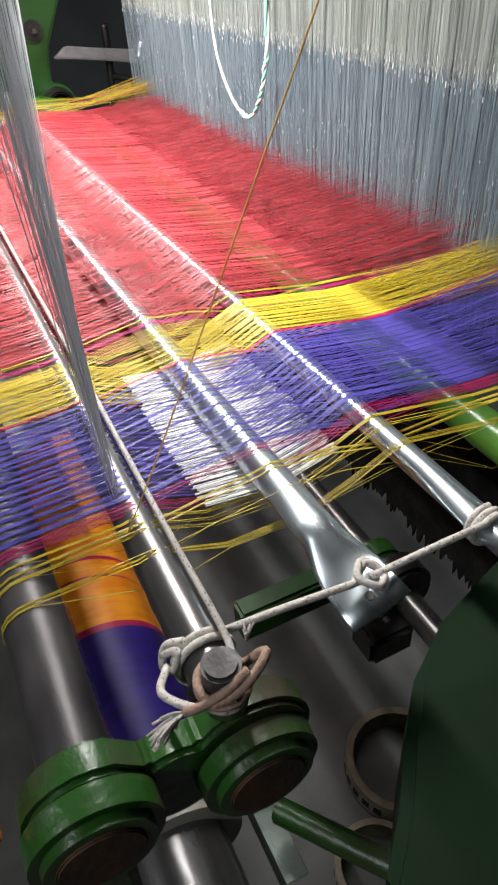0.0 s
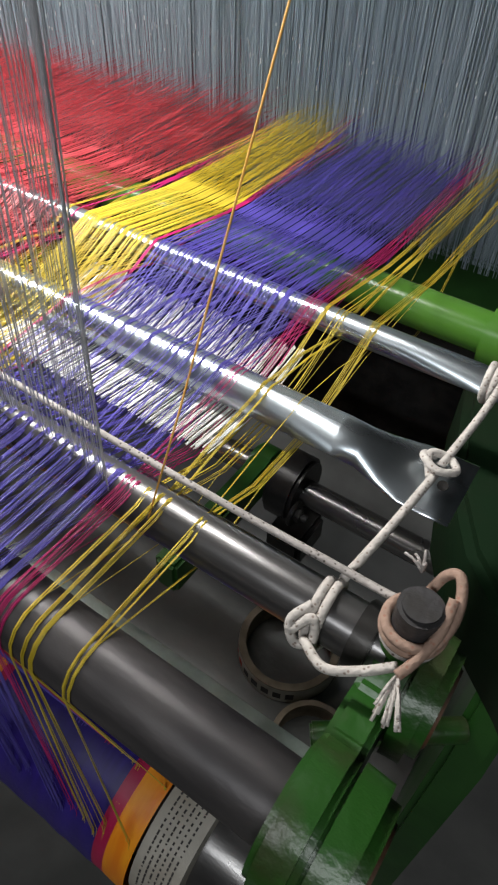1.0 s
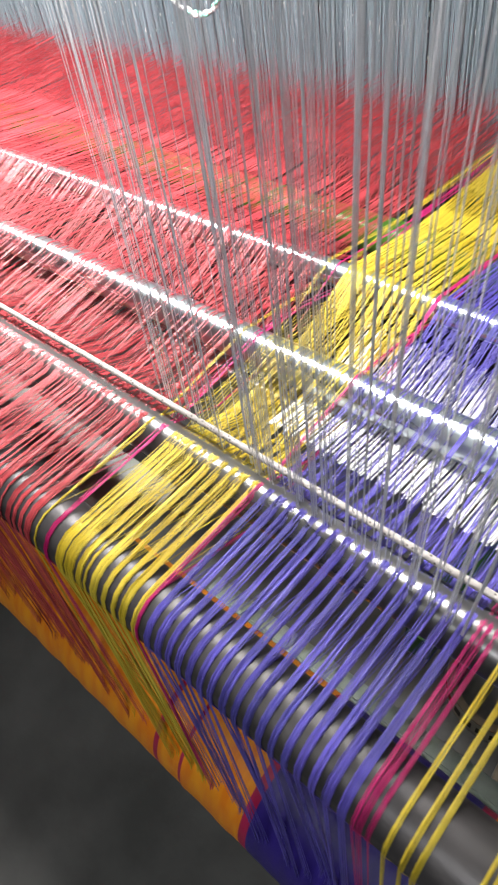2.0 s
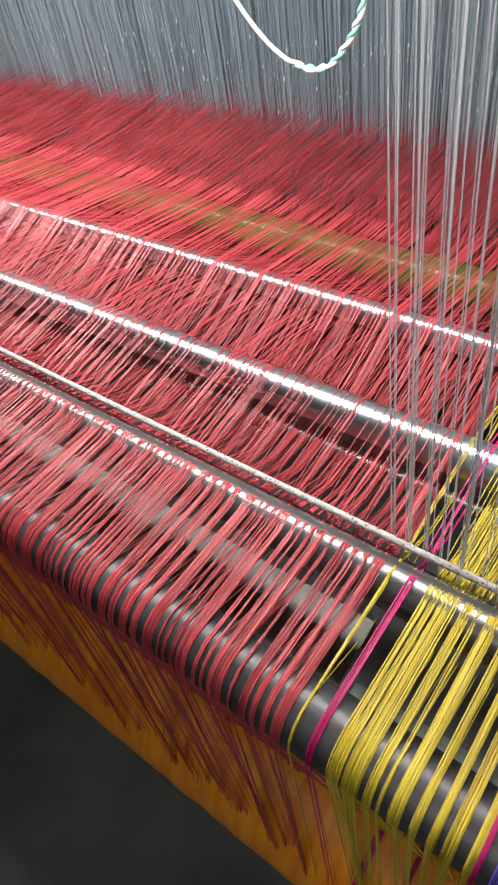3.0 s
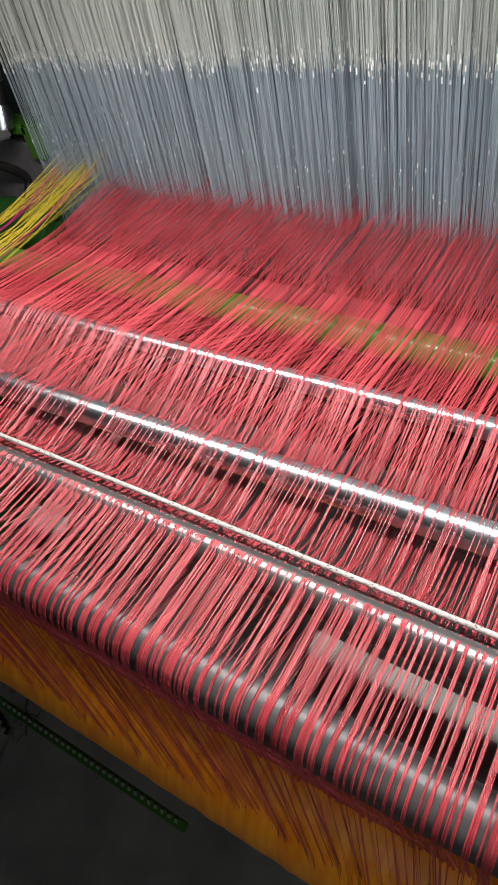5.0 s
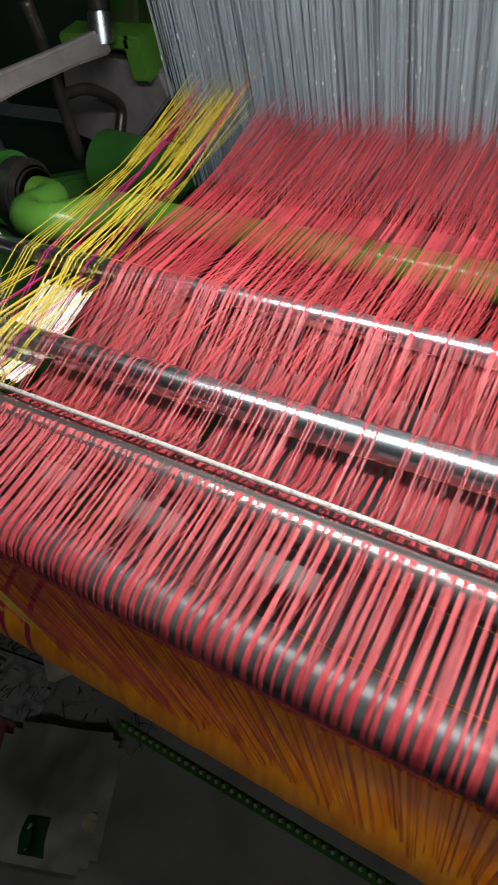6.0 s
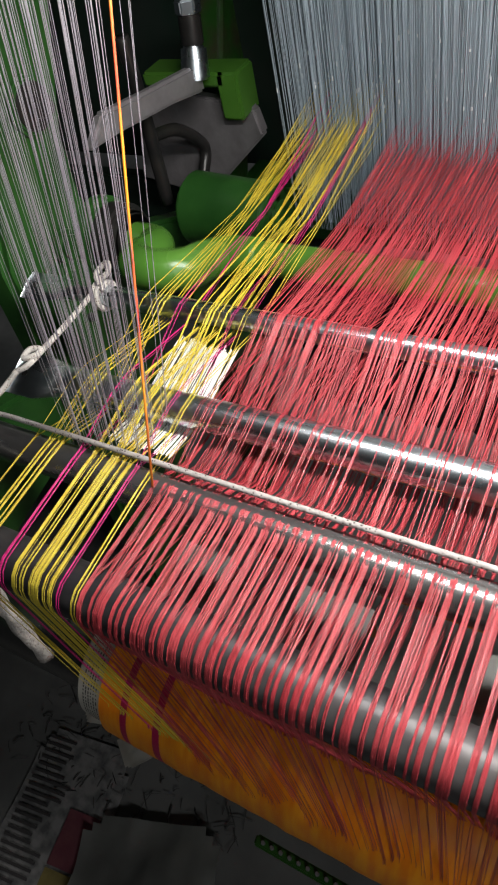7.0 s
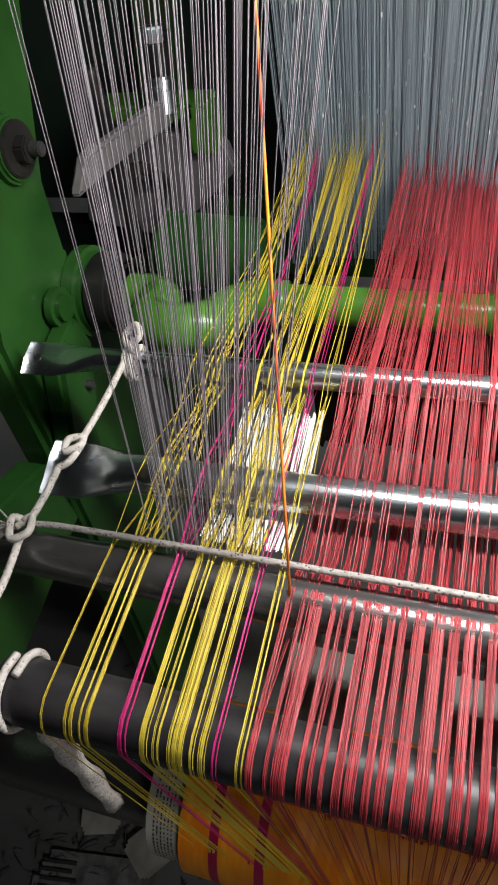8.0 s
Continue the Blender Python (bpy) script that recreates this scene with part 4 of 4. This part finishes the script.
# ---- loose things ----
def tape_ring(x, y, z, r, width, lines, label):
    t = thing("tape_roll", label, "tape roll")
    bm = bmesh.new()
    n = 48
    rings = [(r, 0), (r, width), (r * 0.86, width), (r * 0.86, 0)]
    vs = [[bm.verts.new((x + a * math.cos(2 * math.pi * k / n), y + a * math.sin(2 * math.pi * k / n), z + h)) for k in range(n)] for a, h in rings]
    for i in range(4):
        for k in range(n):
            bm.faces.new((vs[i][k], vs[i][(k + 1) % n], vs[(i + 1) % 4][(k + 1) % n], vs[(i + 1) % 4][k]))
    part("core", bm, CARD, t, bevel=0.0)
    bm = bmesh.new()
    vs = [[bm.verts.new((x + a * math.cos(2 * math.pi * k / n), y + a * math.sin(2 * math.pi * k / n), z + h)) for k in range(n)] for a, h in ((r * 1.004, 0.002), (r * 1.01, 0.004), (r * 1.01, width - 0.004), (r * 1.004, width - 0.002))]
    for i in range(3):
        for k in range(n):
            bm.faces.new((vs[i][k], vs[i][(k + 1) % n], vs[i + 1][(k + 1) % n], vs[i + 1][k]))
    part("printed_wrap", bm, PAPER, t)
    for i in range(lines):
        a0 = math.radians(200 + i * 14)
        bm = bmesh.new()
        q = []
        for a in (a0, a0 + math.radians(9)):
            for h in (width * 0.3, width * 0.7):
                q.append(bm.verts.new((x + r * 1.014 * math.cos(a), y + r * 1.014 * math.sin(a), z + h)))
        bm.faces.new((q[0], q[1], q[3], q[2]))
        part("print_bar", bm, REDINK if i < 3 else INK, t)


tape_ring(0.375, 0.46, 0.0, 0.095, 0.05, 8, "white printed paper tape ring lying on the concrete floor")
tape_ring(0.50, 0.33, 0.0, 0.07, 0.045, 6, "empty cardboard tape ring on the floor")


def sheet_of(name, cx, cy, w, d, turn, mat, label, category, crumple, seed, z=0.004, marks=()):
    """A crumpled sheet on the floor; marks are (part, material, u0, u1, v0, v1) stuck on it."""
    rng = Vector((seed * 3.1, seed * 1.7, 0))
    c, s = math.cos(turn), math.sin(turn)

    def place(u, v, lift):
        u = u + 0.04 * w * noise.noise(Vector((v * 6, seed, 0)))
        h = z + crumple * (0.5 + 0.5 * noise.noise(Vector((u * 7, v * 7, 0)) + rng)) + crumple * 0.4 * abs(noise.noise(Vector((u * 22, v * 22, 1)) + rng))
        return Vector((cx + u * c - v * s, cy + u * s + v * c, h + lift))

    def patch(u0, u1, v0, v1, n, lift, clip=0.0):
        bm = bmesh.new()
        g = [[bm.verts.new(place(u0 + (u1 - u0) * i / n, v0 + (v1 - v0) * k / n, lift)) for k in range(n + 1)] for i in range(n + 1)]
        for i in range(n):
            for k in range(n):
                if (abs(i - (n - 1) / 2) + abs(k - (n - 1) / 2)) < n - 1 - clip * n:
                    bm.faces.new((g[i][k], g[i + 1][k], g[i + 1][k + 1], g[i][k + 1]))
        bmesh.ops.delete(bm, geom=[v for v in bm.verts if not v.link_faces], context="VERTS")
        q = bmesh.ops.extrude_face_region(bm, geom=bm.faces[:])
        bmesh.ops.translate(bm, verts=[v for v in q["geom"] if isinstance(v, bmesh.types.BMVert)], vec=(0, 0, 0.0015))
        return bm

    t = thing(name, label, category)
    part("sheet", patch(-w / 2, w / 2, -d / 2, d / 2, 18, 0, 0.10), mat, t, smooth=True)
    for mark, paint, u0, u1, v0, v1 in marks:
        part(mark, patch(u0, u1, v0, v1, 8, 0.0022, 0.10 if mark == "seal" else -1), paint, t)
    return t


sheet_of("plastic_sack", -1.105, -0.195, 0.25, 0.23, 0.35, SACK, "dusty grey plastic sack with a round seal lying on the floor", "sack", 0.05, 3, marks=(("printed_patch", DARKGREEN, -0.02, 0.03, -0.10, -0.04), ("seal", CARD, 0.085, 0.11, -0.05, -0.02)))
NEWSPRINT = material("dirty newsprint", (0.26, 0.25, 0.24), 0.85, second=(0.10, 0.10, 0.10), scale=45, mix=0.55)
DULLRED = material("dull crimson ink", (0.13, 0.03, 0.045), 0.9, second=(0.17, 0.05, 0.06), scale=40)
DULLGOLD = material("dull yellow ink", (0.22, 0.17, 0.05), 0.9, second=(0.17, 0.13, 0.04), scale=40)


def newspaper(cx, cy, turn):
    t = sheet_of("newspaper", cx, cy, 0.20, 0.36, turn, NEWSPRINT, "dirty colour-printed newspaper lying on the floor", "newspaper", 0.004, 5)
    m = Matrix.Translation((cx, cy, 0)) @ Matrix.Rotation(turn, 4, "Z")
    rng = random.Random(4)
    for x0, x1, y0, y1, mat in ((0.02, 0.085, -0.03, 0.06, DULLRED), (0.02, 0.085, -0.13, -0.035, DULLGOLD)):
        bm = bmesh.new()
        box(bm, x0, x1, y0, y1, 0.0105, 0.0120, m)
        part("printed_block", bm, mat, t)
    for i in range(26):
        bm = bmesh.new()
        y = 0.16 - i * 0.0125
        box(bm, -0.085, -0.085 + rng.uniform(0.05, 0.09), y, y + 0.005, 0.0105, 0.0116, m)
        part("print_line", bm, INK, t)


newspaper(-1.315, -0.20, 0.15)
sheet_of("paper_scrap", -1.24, 0.02, 0.10, 0.07, 0.9, PAPER, "torn white paper scrap on the floor", "paper scrap", 0.015, 11)
sheet_of("paper_scrap", -1.36, 0.06, 0.07, 0.11, 0.3, PAPER, "small torn white paper scrap on the floor", "paper scrap", 0.015, 17)


def lint():
    """Lint, thread ends and chips swept against the loom's foot."""
    rng = np.random.RandomState(31)
    n = 420
    c = np.stack([rng.uniform(-1.5, -1.0, n), rng.uniform(-0.12, 0.30, n), np.full(n, 0.003)], 1)
    a = rng.rand(n) * 6.28
    r = rng.uniform(0.004, 0.022, n)
    d = np.stack([np.cos(a) * r, np.sin(a) * r, rng.rand(n) * 0.008], 1)
    q = np.stack([c - d * (1, 1, 0), c + (0, 0, 0.006), c + d], 1)
    threads("floor_lint", q, rng.uniform(0.0005, 0.0018, n), DIRT, np.array([(0, 0, 1)] * 3, float), "dark lint, thread ends and chips on the floor", "lint")


lint()


# ---- motion ----
def motions():
    rows = []
    for i in range(81):
        t = i / 10
        rows.append((t, pose(0, GY, GZ, 90 + 720 * (t - 6.9))))
    walk(crank, rows)
    walk(lever, [(i / 10, pose(*LEVER, 5 * math.sin(4 * math.pi * (i / 10 - 7.4)))) for i in range(81)])


motions()
